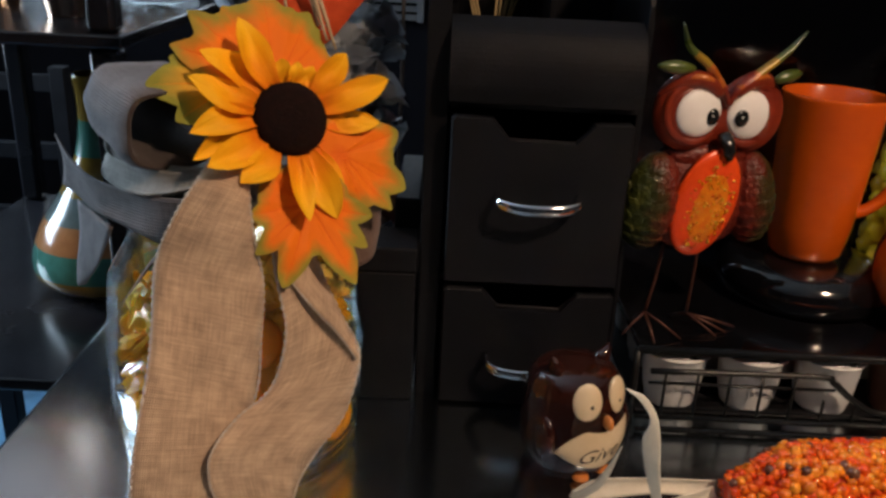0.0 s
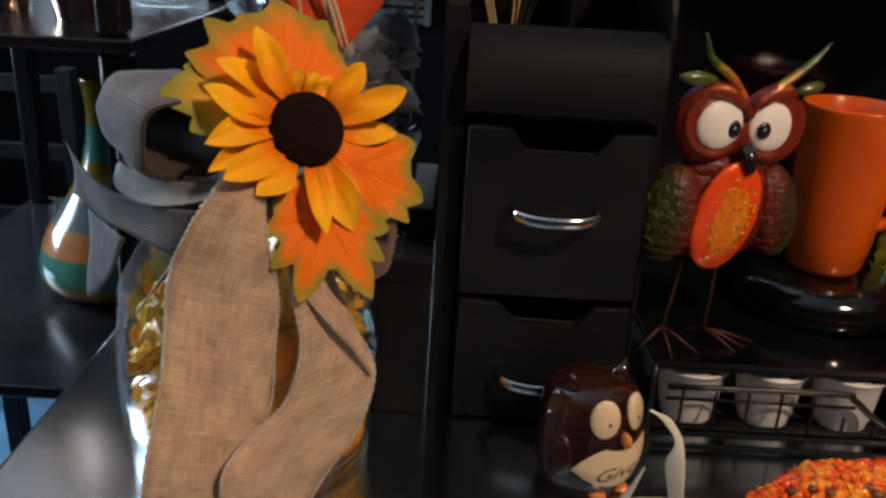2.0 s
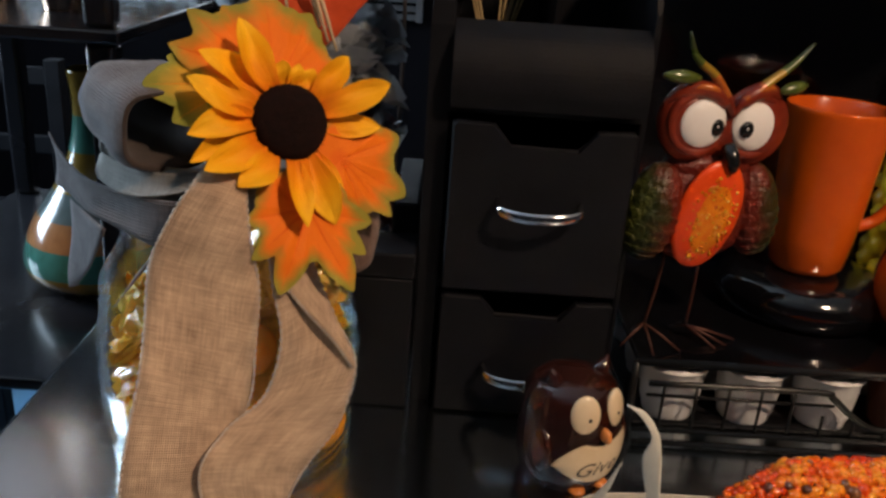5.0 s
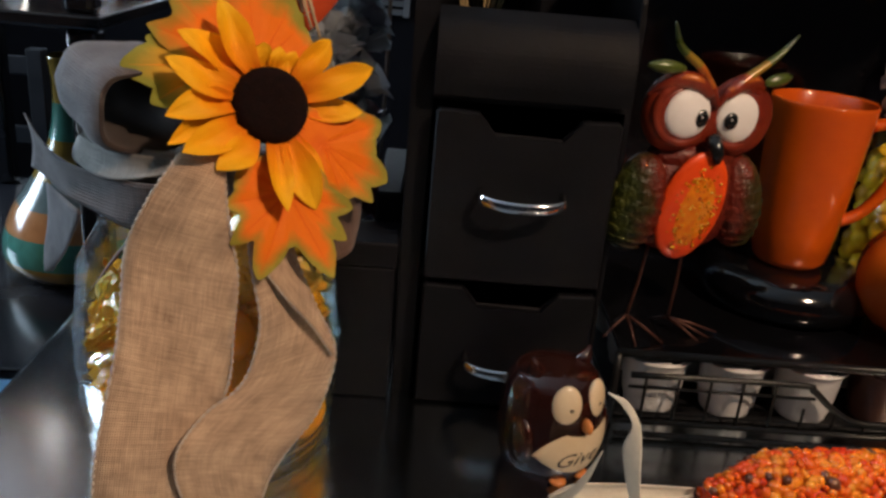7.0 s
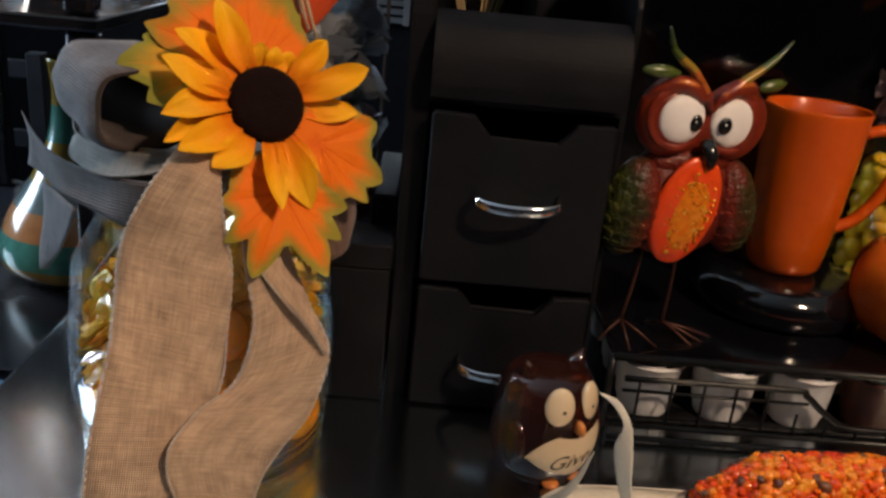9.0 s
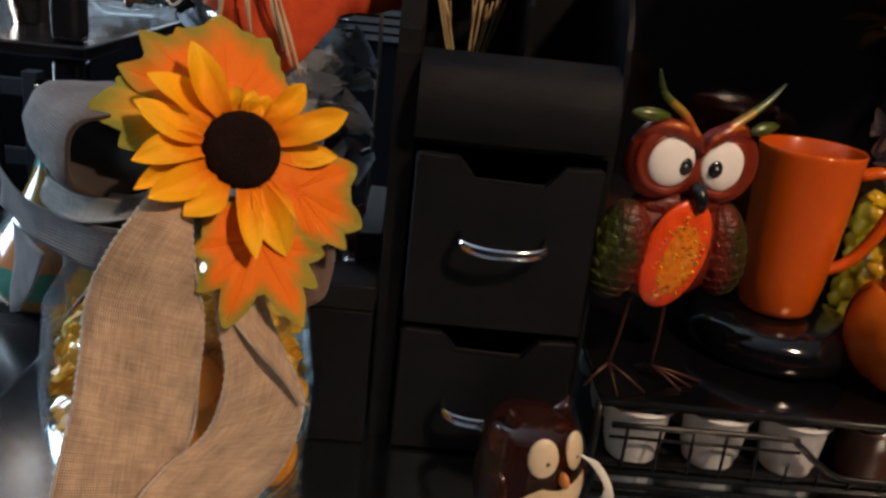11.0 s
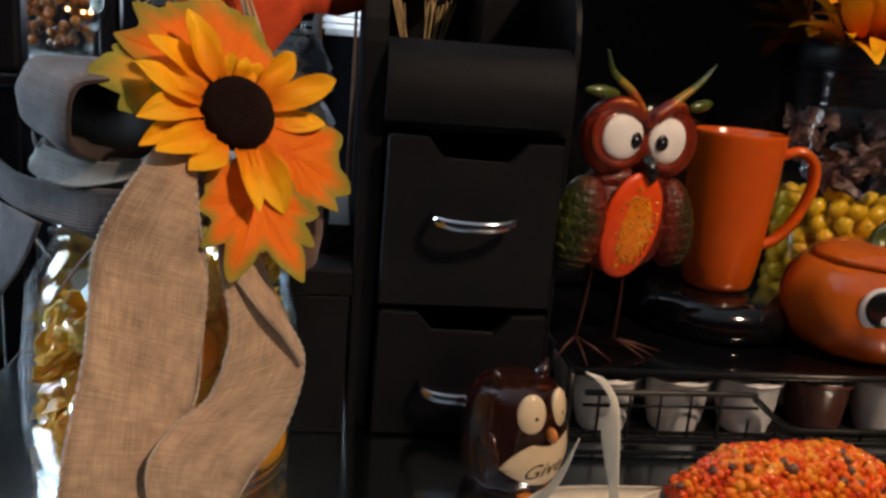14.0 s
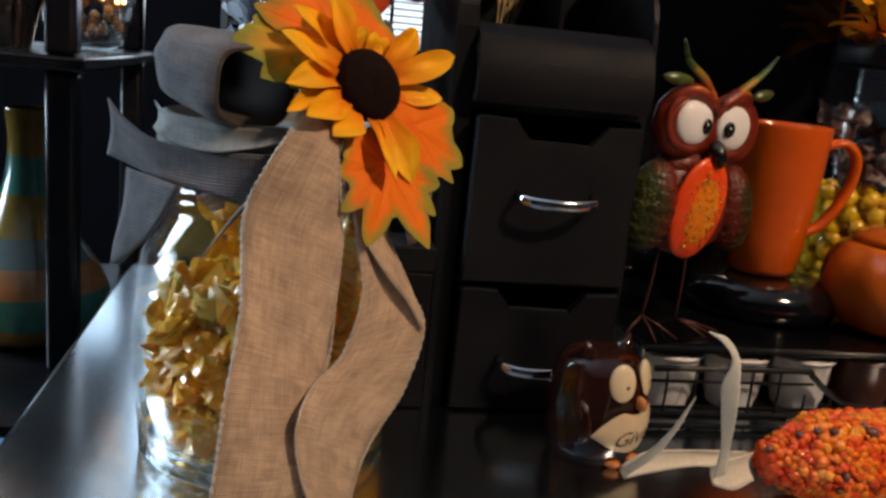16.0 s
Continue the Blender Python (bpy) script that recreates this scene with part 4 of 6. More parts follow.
# what fills the canister: pale cellophane above, dark red twists below
PALE = by_piece("pale_cellophane", [(0.0, (0.20, 0.23, 0.27)), (0.5, (0.34, 0.37, 0.42)), (1.0, (0.14, 0.16, 0.19))], 0.55, 0.3, 0.4, 90, 0.0, True)
PLUM = by_piece("plum_wrapper", [(0.0, (0.10, 0.02, 0.03)), (0.5, (0.22, 0.09, 0.10)), (1.0, (0.30, 0.20, 0.2))], 0.3, 0.1, 0.7, 140, 0.3, True)
for mt, z0, z1, lab in ((PALE, 0.18, 0.275, "candy in pale clear cellophane inside the canister"), (PLUM, 0.03, 0.18, "candy in dark red twisted wrapper inside the canister")):
    src = candy_mesh(21 if mt is PALE else 22, mt).make("wrapped_candy", None, CAN, label=lab, category="candy", group="candies in the canister")
    k = 0
    z = z0
    while z < z1:
        for j in range(9):
            a = rng.uniform(0, 6.28)
            at = (CAN + V(0.046 * math.cos(a), 0.046 * math.sin(a), z)) * U
            m = Matrix.Translation(at) @ Euler((rng.uniform(0, 6), rng.uniform(0.2, 1.4), rng.uniform(0, 6))).to_matrix().to_4x4() @ Matrix.Scale(1.25, 4)
            if k == 0:
                src.matrix_basis = m
            else:
                copy_thing(src, m)
            k += 1
        z += 0.02

bx = thing("black_box", (-0.011, 0.612, 0.0005), "plain matte black box standing beside the organizer", "box")
Build().box((-0.029, -0.022, 0), (0.029, 0.022, 0.108), BLACK_CARD, 0.002).make("body", bx)
Build().box((-0.0305, -0.0235, 0.1085), (0.0305, 0.0235, 0.128), BLACK_CARD, 0.002).make("lid", bx)

# made-up box, added to cover the bright counter reflection between canister and organizer
bx = thing("black_box", (0.0085, 0.705, 0.0005), "added narrow black box that blocks the bright gap beside the organizer", "box")
Build().box((-0.010, -0.066, 0), (0.010, 0.066, 0.150), BLACK_CARD, 0.002).make("body", bx)

# ---- coffee organizer with two drawers ----
org = thing("drawer_organizer", (0.103, 0.60, 0), "matte black organizer with two drawers and open top bay", "organizer")
O2 = V(0.103, 0.60, 0)
PANEL = plain("organizer_panel", (0.0035, 0.0035, 0.0045), (0.007, 0.007, 0.0085), 0.5, 0, 25, 600, 0.15, spec=0.1)
side = [(0.604, 0.0), (0.604, 0.290)] + [(p.x, p.y) for p in smooth([(0.606, 0.305, 0), (0.615, 0.325, 0), (0.632, 0.342, 0), (0.658, 0.353, 0), (0.70, 0.357, 0)], 4)] + [(0.775, 0.357), (0.775, 0.0)]
for x0, x1 in ((0.020, 0.036), (0.1695, 0.1735)):
    Build().slab([(y - O2.y, z) for y, z in side], "x", x0 - O2.x, x1 - O2.x, PANEL).make("side_panel", org)
Build().box(V(0.036, 0.765, 0) - O2, V(0.1695, 0.775, 0.352) - O2, BLACK_CARD).make("back_panel", org)
Build().box(V(0.036, 0.604, 0.2315) - O2, V(0.1695, 0.765, 0.2375) - O2, BLACK_CARD, 0.0005).make("shelf", org)
Build().box(V(0.036, 0.604, 0.100) - O2, V(0.1695, 0.765, 0.104) - O2, BLACK_CARD, 0.0005).make("shelf", org)
Build().slab([(0.640 - O2.y, 0.2375), (0.640 - O2.y, 0.325), (0.660 - O2.y, 0.345), (0.737 - O2.y, 0.347), (0.737 - O2.y, 0.2375)], "x", 0.106 - O2.x, 0.110 - O2.x, BLACK_CARD, 0.0005).make("divider", org)
Build().box(V(0.0365, 0.7375, 0.238) - O2, V(0.169, 0.7395, 0.348) - O2, BLACK_CARD, 0.0005).make("inner_panel", org)
front = [(0.592, 0.2375), (0.588, 0.250), (0.590, 0.268), (0.598, 0.284), (0.612, 0.294), (0.618, 0.292), (0.606, 0.280), (0.600, 0.266), (0.599, 0.250), (0.602, 0.2385)]
front = [(p.x, p.y) for p in smooth([(y, z, 0) for y, z in front[:5]], 5)] + [(p.x, p.y) for p in smooth([(y, z, 0) for y, z in front[5:]], 4)]
Build().slab([(y - O2.y, z) for y, z in front], "x", 0.0363 - O2.x, 0.1692 - O2.x, BLACK_CARD, 0.0005).make("bay_front", org, label="curved matte black front of the top bay")


def drawer(z0, z1):
    out = [(-0.064, z0), (0.063, z0), (0.063, z1 - 0.002), (0.061, z1), (0.036, z1 - 0.001), (0.0245, z1 - 0.017), (-0.0235, z1 - 0.016), (-0.035, z1), (-0.061, z1 + 0.001), (-0.064, z1 - 0.001)]
    d = Build().slab(out, "y", -0.012, -0.003, BLACK_CARD, 0.0012).make("drawer", org, label="black drawer with notched front")
    tray = Build()
    tray.box((-0.062, -0.003, z0 + 0.002), (0.061, 0.15, z0 + 0.006), BLACK_CARD, 0.0004)
    for x in (-0.062, 0.058):
        tray.box((x, -0.003, z0 + 0.006), (x + 0.003, 0.15, z1 - 0.02), BLACK_CARD, 0.0004)
    tray.box((-0.059, 0.146, z0 + 0.006), (0.058, 0.15, z1 - 0.02), BLACK_CARD, 0.0004)
    tray.make("tray", d)
    zc = z1 - 0.0558
    pts = [(-0.029, -0.012, zc + 0.001), (-0.0285, -0.022, zc)] + [(0.029 * math.sin(q), -0.022 - 0.013 * math.cos(q), zc - 0.002 * math.cos(q)) for q in (radians(a) for a in range(-75, 80, 15))] + [(0.0285, -0.022, zc), (0.029, -0.012, zc + 0.001)]
    Build().tube(smooth(pts, 3), 0.0022, CHROME, 12, 1.9).make("handle", d, label="bowed chrome handle")


drawer(0.1045, 0.2275)
drawer(-0.028 + 0.030, 0.0985)

# jar with a steel screw lid in the top bay
sj = thing("stirrer_jar", (0.071, 0.705, 0.2385), "small clear glass jar with brushed steel screw lid", "jar")
Build().lathe(jar_profile(0.029, 0.0305, 0.030, 0.028, 0.085, 0.095, 0.115), GLASS, 36).make("glass", sj).visible_shadow = False
Build().lathe([(0.0, 0.116), (0.0285, 0.116), (0.0305, 0.1145), (0.0315, 0.110), (0.0318, 0.122), (0.0305, 0.124), (0.0305, 0.126), (0.032, 0.128), (0.032, 0.1335), (0.0305, 0.1355), (0.0, 0.1355)][1:], STEEL, 40).make("lid", sj, label="ridged steel lid")
STRAW = plain("dry_straw", (0.36, 0.24, 0.10), (0.52, 0.38, 0.20), 0.7, 0, 120, 600, 0.2)
for k, (dx, lean, top) in enumerate(((-0.003, -0.021, 0.326), (-0.002, -0.018, 0.320), (-0.001, -0.015, 0.316), (0.003, 0.002, 0.318), (0.004, 0.006, 0.322), (0.005, 0.012, 0.316), (0.006, 0.017, 0.319), (0.006, 0.022, 0.320), (0.005, 0.010, 0.312))):
    y = 0.690 + 0.0025 * k
    stalk = Build().tube(smooth([(0.066 + dx, y, 0.2455), (0.066 + dx + lean * 0.35, y, 0.275), (0.066 + dx + lean, y, top)], 4), 0.0010, STRAW, 6)
    for f in range(4):
        tip = V(0.066 + dx + lean, y, top)
        stalk.tube([tip - V(lean * 0.25, 0, 0.014), tip + V(0.0024 * math.sin(2 * f + k), 0.0015 * math.cos(3 * f), 0.004 + 0.002 * math.sin(f))], [0.0008, 0.0004], STRAW, 5)
    stalk.make("straw_stalk", None, label="dry straw stalk with a frayed tip in the small jar", category="straw", group="straw stalks")

# wooden stirrers
WOOD = plain("pale_birch", (0.55, 0.36, 0.22), (0.76, 0.58, 0.40), 0.65, 0, 40, 400, 0.2)
st = Build().box((-0.0028, -0.0009, 0), (0.0028, 0.0009, 0.21), WOOD, 0.0006).make("wooden_stirrer", None, label="flat pale wooden coffee stirrer standing in the organizer", category="stirrer", group="wooden stirrers")
rng = random.Random(8)
for k in range(39):
    x, y = (0.060 + 0.096 * (k % 13) / 12) + rng.uniform(-0.003, 0.003), 0.744 + 0.006 * (k // 13)
    lean = rng.uniform(-4, 18)
    m = Matrix.Translation((x * U, y * U, 0.2385 * U)) @ Euler((radians(rng.uniform(-2.5, 0)), radians(lean), 0)).to_matrix().to_4x4() @ Matrix.Rotation(radians(rng.uniform(-40, 40)), 4, "Z")
    if k == 0:
        st.matrix_basis = m
    else:
        copy_thing(st, m)

# ---- pod rack, pods and coffee maker ----
RX0, RX1, RY0, RY1, RZ = 0.188, 0.680, 0.580, 0.90, 0.0615
rack = thing("pod_rack", (0.435, 0.60, 0), "black wire coffee pod drawer with solid top", "rack")
O3 = V(0.435, 0.60, 0)
Build().box(V(RX0, RY0, RZ - 0.004) - O3, V(RX1, RY1, RZ) - O3, BLACK_GLOSS, 0.0015).make("top_plate", rack)
Build().tube([V(RX0, RY0, RZ - 0.002) - O3, V(RX1, RY0, RZ - 0.002) - O3], 0.0032, BLACK_WIRE, 8).make("top_bar", rack)
for x in (RX0, RX1):
    for y in (RY0, RY1):
        Build().tube([V(x, y, 0.0005) - O3, V(x, y, RZ - 0.002) - O3], 0.003, BLACK_WIRE, 8).make("leg", rack)
Build().box(V(RX0, RY1 - 0.002, 0.001) - O3, V(RX1, RY1 + 0.002, RZ - 0.004) - O3, BLACK_PAINT, 0).make("back_plate", rack)
tray = Build().box(V(RX0 + 0.006, RY0 + 0.006, 0.002) - O3, V(RX1 - 0.006, RY1 - 0.01, 0.004) - O3, BLACK_PAINT, 0.0004).make("drawer_tray", rack)
WY = 0.574
rim = [(RX0 + 0.01, WY, 0.045), (0.322, WY, 0.046), (0.336, WY, 0.042), (0.352, WY, 0.029), (0.370, WY - 0.001, 0.019), (0.395, WY - 0.002, 0.0175), (0.475, WY - 0.002, 0.0175), (0.500, WY - 0.001, 0.019), (0.518, WY, 0.029), (0.534, WY, 0.042), (0.548, WY, 0.046), (RX1 - 0.01, WY, 0.045)]
Build().tube([p - O3 for p in smooth(rim, 5)], 0.0026, BLACK_WIRE, 8, up=(0, 1, 0)).make("front_rim", tray, label="thick bent wire rim with dipped handle")
for zz in (0.034, 0.012, 0.0055):
    top = zz > 0.03
    for xa, xb in (((RX0 + 0.01, 0.340), (0.53, RX1 - 0.01)) if top else ((RX0 + 0.01, RX1 - 0.01),)):
        Build().tube([V(xa, WY + 0.002, zz) - O3, V(xb, WY + 0.002, zz) - O3], 0.0013, BLACK_WIRE, 6).make("wire", tray)
x = RX0 + 0.022
while x < RX1 - 0.01:
    ztop = 0.045 if x < 0.33 or x > 0.54 else (0.0175 if 0.37 < x < 0.5 else 0.026)
    Build().tube([V(x, WY, 0.004) - O3, V(x, WY, ztop) - O3], 0.0013, BLACK_WIRE, 6).make("wire", tray)
    x += 0.0245
Build().tube([V(RX0, 0.560, 0.003) - O3, V(RX1, 0.560, 0.003) - O3], 0.0022, BLACK_WIRE, 8).make("bottom_bar", rack)
Build().tube([V(RX0, 0.566, 0.010) - O3, V(RX1, 0.566, 0.010) - O3], 0.0018, BLACK_WIRE, 8).make("bottom_bar", rack)

POD_W = plain("white_pod_plastic", (0.62, 0.61, 0.60), (0.74, 0.73, 0.72), 0.4, 0, 30, 300, 0.05)
POD_B = plain("brown_pod_plastic", (0.06, 0.02, 0.012), (0.10, 0.035, 0.02), 0.35, 0, 30, 300, 0.05)
FOIL = plain("pod_foil", (0.55, 0.55, 0.56), (0.7, 0.7, 0.72), 0.3, 0.8, 40, 500, 0.3)


def pod(at, mat, label):
    p = thing("coffee_pod", at, label, "coffee pod", "coffee pods in the rack")
    Build().lathe([(0.0, 0.0), (0.0175, 0.0), (0.0195, 0.002), (0.0200, 0.006), (0.0222, 0.012), (0.0252, 0.043), (0.0262, 0.0445), (0.0278, 0.045), (0.0280, 0.0465), (0.0262, 0.0472), (0.0, 0.0472)], mat, 36).make("cup", p)
    Build().lathe([(0.0, 0.0474), (0.0255, 0.0474), (0.0252, 0.0480), (0.0, 0.0480)], FOIL, 32).make("foil_lid", p)
    return p


white = pod((0.224, 0.606, 0.0042), POD_W, "white plastic coffee pod standing in the wire rack")
for row in range(3):
    for k in range(8):
        at = V(0.224 + 0.0607 * k, 0.606 + 0.062 * row, 0.0042)
        if (row, k) == (0, 0) or k > 6:
            continue
        if k == 3 and row == 0:
            pod(at, POD_B, "dark brown coffee pod standing in the wire rack")
        else:
            copy_thing(white, pose(*(at * U)))

SATIN = plain("satin_silver", (0.74, 0.76, 0.78), (0.84, 0.86, 0.88), 0.3, 0.25, 60, 500, 0.05)
maker = thing("coffee_maker", (0.352, 0.72, RZ), "glossy black coffee maker with chrome ring on its head", "coffee maker")
ring = [(0.0, 0.0), (0.062, 0.0), (0.070, 0.004), (0.073, 0.013), (0.072, 0.022), (0.066, 0.031), (0.056, 0.0355), (0.042, 0.0365), (0.0, 0.0365)]
Build().lathe(ring, BLACK_GLOSS, 48, (0, -0.018, 0)).make("base", maker, label="rounded glossy black drip base")
Build().box((-0.166, 0.075, 0.0005), (0.105, 0.185, 0.46), BLACK_GLOSS, 0.012).make("tower", maker)
HEAD = (0.030, 0.0, 0)
b = Build()
b.lathe([(0.0, 0.309), (0.084, 0.309), (0.092, 0.3115), (0.0945, 0.317), (0.0945, 0.40), (0.0, 0.40)], BLACK_GLOSS, 56, HEAD)
for v in b.bm.verts:
    if v.co.z > 0.37:
        v.co.z = 0.3573 + 0.466 * (v.co.y + 0.0225) - 0.004
b.make("brew_head", maker, label="round black head with a sloping top")
slope = Matrix.Translation((0.008, -0.0225, 0.3573)) @ Matrix.Rotation(radians(25), 4, "X")
Build().lathe([(0.052, -0.002), (0.078, -0.002), (0.0815, 0.000), (0.0825, 0.004), (0.081, 0.010), (0.076, 0.014), (0.058, 0.014), (0.053, 0.010), (0.052, -0.002)], SATIN, 64, m=slope).make("chrome_ring", maker, label="brushed metal ring round the lid")
Build().lathe([(0.0, 0.010), (0.030, 0.010), (0.046, 0.0075), (0.051, 0.003), (0.051, -0.002), (0.0, -0.002)], BLACK_GLOSS, 48, m=slope).make("lid", maker)

# ---- orange mug ----
GLAZE = plain("orange_glaze", (0.56, 0.078, 0.003), (0.66, 0.112, 0.005), 0.22, 0, 12, 120, 0.03, 0.5, 0.05)
mug = thing("mug", (0.349, 0.698, RZ + 0.037), "tall orange glazed mug standing on the coffee maker's base", "mug", rz=-12)
outer = [(0.0, 0.0), (0.0235, 0.0), (0.0275, 0.0018), (0.0305, 0.007), (0.0338, 0.030), (0.0365, 0.062), (0.0391, 0.098), (0.0412, 0.135), (0.0416, 0.1385), (0.0407, 0.1395), (0.0392, 0.138), (0.0370, 0.10), (0.0318, 0.04), (0.0260, 0.010), (0.0, 0.008)]
Build().lathe(outer, GLAZE, 56).make("body", mug)
hp = smooth([(0.040, 0, 0.122), (0.056, 0, 0.126), (0.068, 0, 0.115), (0.069, 0, 0.094), (0.060, 0, 0.068), (0.047, 0, 0.049), (0.0325, 0, 0.040)], 5)
Build().tube(hp, 0.0048, GLAZE, 12, 1.5, up=(0, 1, 0)).make("handle", mug)

# ---- metal owl with a beaded belly ----
def owl_coat(name, stops, lumps, relief, rough=0.38):
    """Paint that runs from the breast (x = 0) to the outer rim of the wings, blotched, over hammered feathers."""
    m, n, l, b = tree(name)
    tc, sep, ab, mad = n.new("ShaderNodeTexCoord"), n.new("ShaderNodeSeparateXYZ"), n.new("ShaderNodeMath"), n.new("ShaderNodeMath")
    l.new(tc.outputs["Object"], sep.inputs[0])
    ab.operation, mad.operation = "ABSOLUTE", "MULTIPLY_ADD"
    l.new(sep.outputs[0], ab.inputs[0])
    big = noise_out(n, l, 75, 5)
    l.new(big.outputs[0], mad.inputs[0])
    mad.inputs[1].default_value = 0.034
    l.new(ab.outputs[0], mad.inputs[2])
    sc = n.new("ShaderNodeMath")
    sc.operation = "MULTIPLY"
    sc.inputs[1].default_value = 10
    l.new(mad.outputs[0], sc.inputs[0])
    l.new(ramp(n, l, sc.outputs[0], stops), b.inputs["Base Color"])
    b.inputs["Roughness"].default_value, b.inputs["Coat Weight"].default_value, b.inputs["Coat Roughness"].default_value = rough, 0.10, 0.25
    b.inputs["Specular IOR Level"].default_value = 0.22
    bump(n, l, b, noise_out(n, l, lumps, 2, kind="ShaderNodeTexVoronoi").outputs["Distance"], relief, 0.002)
    return m


COAT = owl_coat("owl_feather_paint", [(0.0, (0.15, 0.014, 0.005)), (0.48, (0.11, 0.012, 0.005)), (0.57, (0.040, 0.022, 0.005)), (0.66, (0.020, 0.026, 0.005)), (0.80, (0.060, 0.062, 0.007)), (0.92, (0.010, 0.014, 0.004))], 230, 0.55)
RUST = plain("owl_red_brown", (0.10, 0.008, 0.003), (0.26, 0.030, 0.006), 0.40, 0.05, 50, 220, 0.3, 0.2, spec=0.35)
BROW = plain("owl_amber", (0.30, 0.050, 0.006), (0.52, 0.150, 0.015), 0.28, 0.1, 60, 250, 0.2, 0.4)
OLIVE = plain("owl_olive", (0.20, 0.11, 0.008), (0.34, 0.20, 0.014), 0.3, 0.1, 60, 250, 0.2, 0.4)
TIPG = plain("owl_leaf_green", (0.030, 0.050, 0.008), (0.095, 0.120, 0.014), 0.3, 0.1, 60, 250, 0.2, 0.4)
DARKG = plain("owl_dark_green", (0.018, 0.028, 0.010), (0.040, 0.056, 0.016), 0.35, 0.1, 60, 250, 0.2, 0.3)
EYEW = plain("owl_eye_white", (0.74, 0.68, 0.63), (0.82, 0.78, 0.74), 0.5, 0, 30, 300, 0.05)
PUPIL = plain("owl_pupil", (0.006, 0.006, 0.006), (0.012, 0.012, 0.012), 0.15, 0, 30, 300, 0.0, 0.5)
BELLY = plain("owl_belly_red", (0.66, 0.040, 0.004), (0.80, 0.080, 0.007), 0.32, 0, 60, 300, 0.2, 0.15, spec=0.3)
GOLD = plain("owl_belly_gold", (0.62, 0.105, 0.003), (0.78, 0.28, 0.007), 0.25, 0, 140, 300, 0.5, 0.3)
BEADS = by_piece("amber_beads", [(0.0, (0.66, 0.08, 0.003)), (0.35, (0.72, 0.20, 0.004)), (0.7, (0.76, 0.34, 0.008)), (1.0, (0.86, 0.52, 0.06))], 0.05, 0.15, 0.05, 200, 1.0)
LEGM = plain("owl_leg_wire", (0.05, 0.018, 0.013), (0.11, 0.042, 0.028), 0.45, 0.5, 80, 400, 0.3)
b = Build()
rng = random.Random(17)
# body, wings that wrap its sides, and the overlapping feathers on them
b.ball((0.000, -0.001, 0.108), (0.049, 0.021, 0.042), COAT, None, 36, 24)
for sx, wc, wr in ((-1, V(-0.0430, -0.006, 0.107), (0.0205, 0.019, 0.0370)), (1, V(0.0415, -0.006, 0.106), (0.0195, 0.019, 0.0370))):
    turn = Matrix.Rotation(radians(-9 * sx), 4, "Y") @ Matrix.Rotation(radians(24 * sx), 4, "Z")
    wing = Matrix.Translation(wc) @ turn
    b.ball(wc, wr, COAT, turn, 32, 22)
    for r in range(9):
        for c in range(8):
            th, ph = radians(-68 + 16 * r), radians(-78 + 22 * c + (11 if r % 2 else 0))
            ph += rng.uniform(-0.13, 0.13)
            q = 0.955 * V(wr[0] * math.cos(th) * math.sin(ph), -wr[1] * math.cos(th) * math.cos(ph), wr[2] * math.sin(th))
            b.ball(wing @ q, (0.0050, 0.0013, 0.0060), COAT, turn @ Matrix.Rotation(ph, 4, "Z") @ Matrix.Rotation(radians(12) - th * 0.8, 4, "X"), 10, 7)
    # half of the head: socket, eye, brow, horn and leaf
    b.ball((0.0040 + sx * 0.0255, -0.0050, 0.1715 - sx * 0.0013), (0.0268, 0.0165, 0.0290), RUST, Matrix.Rotation(radians(6 * sx), 4, "Y"), 32, 22)
    ring = [V(sx * 0.0215 + 0.0212 * math.cos(a), -0.0165 + 0.004 * abs(math.cos(a)), 0.1735 - sx * 0.0013 + 0.0212 * math.sin(a)) for a in (2 * math.pi * k / 36 for k in range(37))]
    b.tube(ring, 0.0036, RUST, 10, up=(0, 1, 0))
    b.ball((sx * 0.0208, -0.0172, 0.1730 - sx * 0.0013), (0.0180, 0.0062, 0.0174), EYEW, Matrix.Rotation(radians(10 * sx), 4, "Y"), 32, 18)
    b.ball((sx * 0.0122, -0.0222, 0.1715 - sx * 0.0008), (0.0056, 0.0026, 0.0062), PUPIL, None, 20, 12)
    # white dot on the pupil, a glint put in as colour
    b.ball((sx * 0.0122 - 0.0012, -0.0247, 0.1728 - sx * 0.0008), (0.0008, 0.0005, 0.0008), EYEW, None, 8, 6)
    brow = smooth([(sx * 0.006, -0.0185, 0.1875), (sx * 0.016, -0.0180, 0.1955), (sx * 0.028, -0.0150, 0.1975), (sx * 0.039, -0.0110, 0.1925), (sx * 0.046, -0.004, 0.184)], 5)
    b.tube(brow, [0.0022 + 0.0040 * math.sin(math.pi * min(1, 0.15 + k / len(brow))) for k in range(len(brow))], RUST, 12)
    b.tube([p + V(0, -0.0035, 0.0018) for p in brow[3:-7]], [0.0010 + 0.0019 * math.sin(math.pi * k / (len(brow) - 11)) for k in range(len(brow) - 10)], BROW, 10)
    line = [V(0.0015, -0.0185, 0.1800), V(-0.0070, -0.0195, 0.1935), V(-0.0190, -0.0185, 0.2075), V(-0.0345, -0.0165, 0.2195), V(-0.0408, -0.0150, 0.2354)] if sx < 0 else \
           [V(0.0015, -0.0185, 0.1800), V(0.0075, -0.0195, 0.1910), V(0.0215, -0.0185, 0.2010), V(0.0435, -0.0165, 0.2155), V(0.0592, -0.0150, 0.2305)]
    pts = smooth(line, 6)
    n = len(pts)
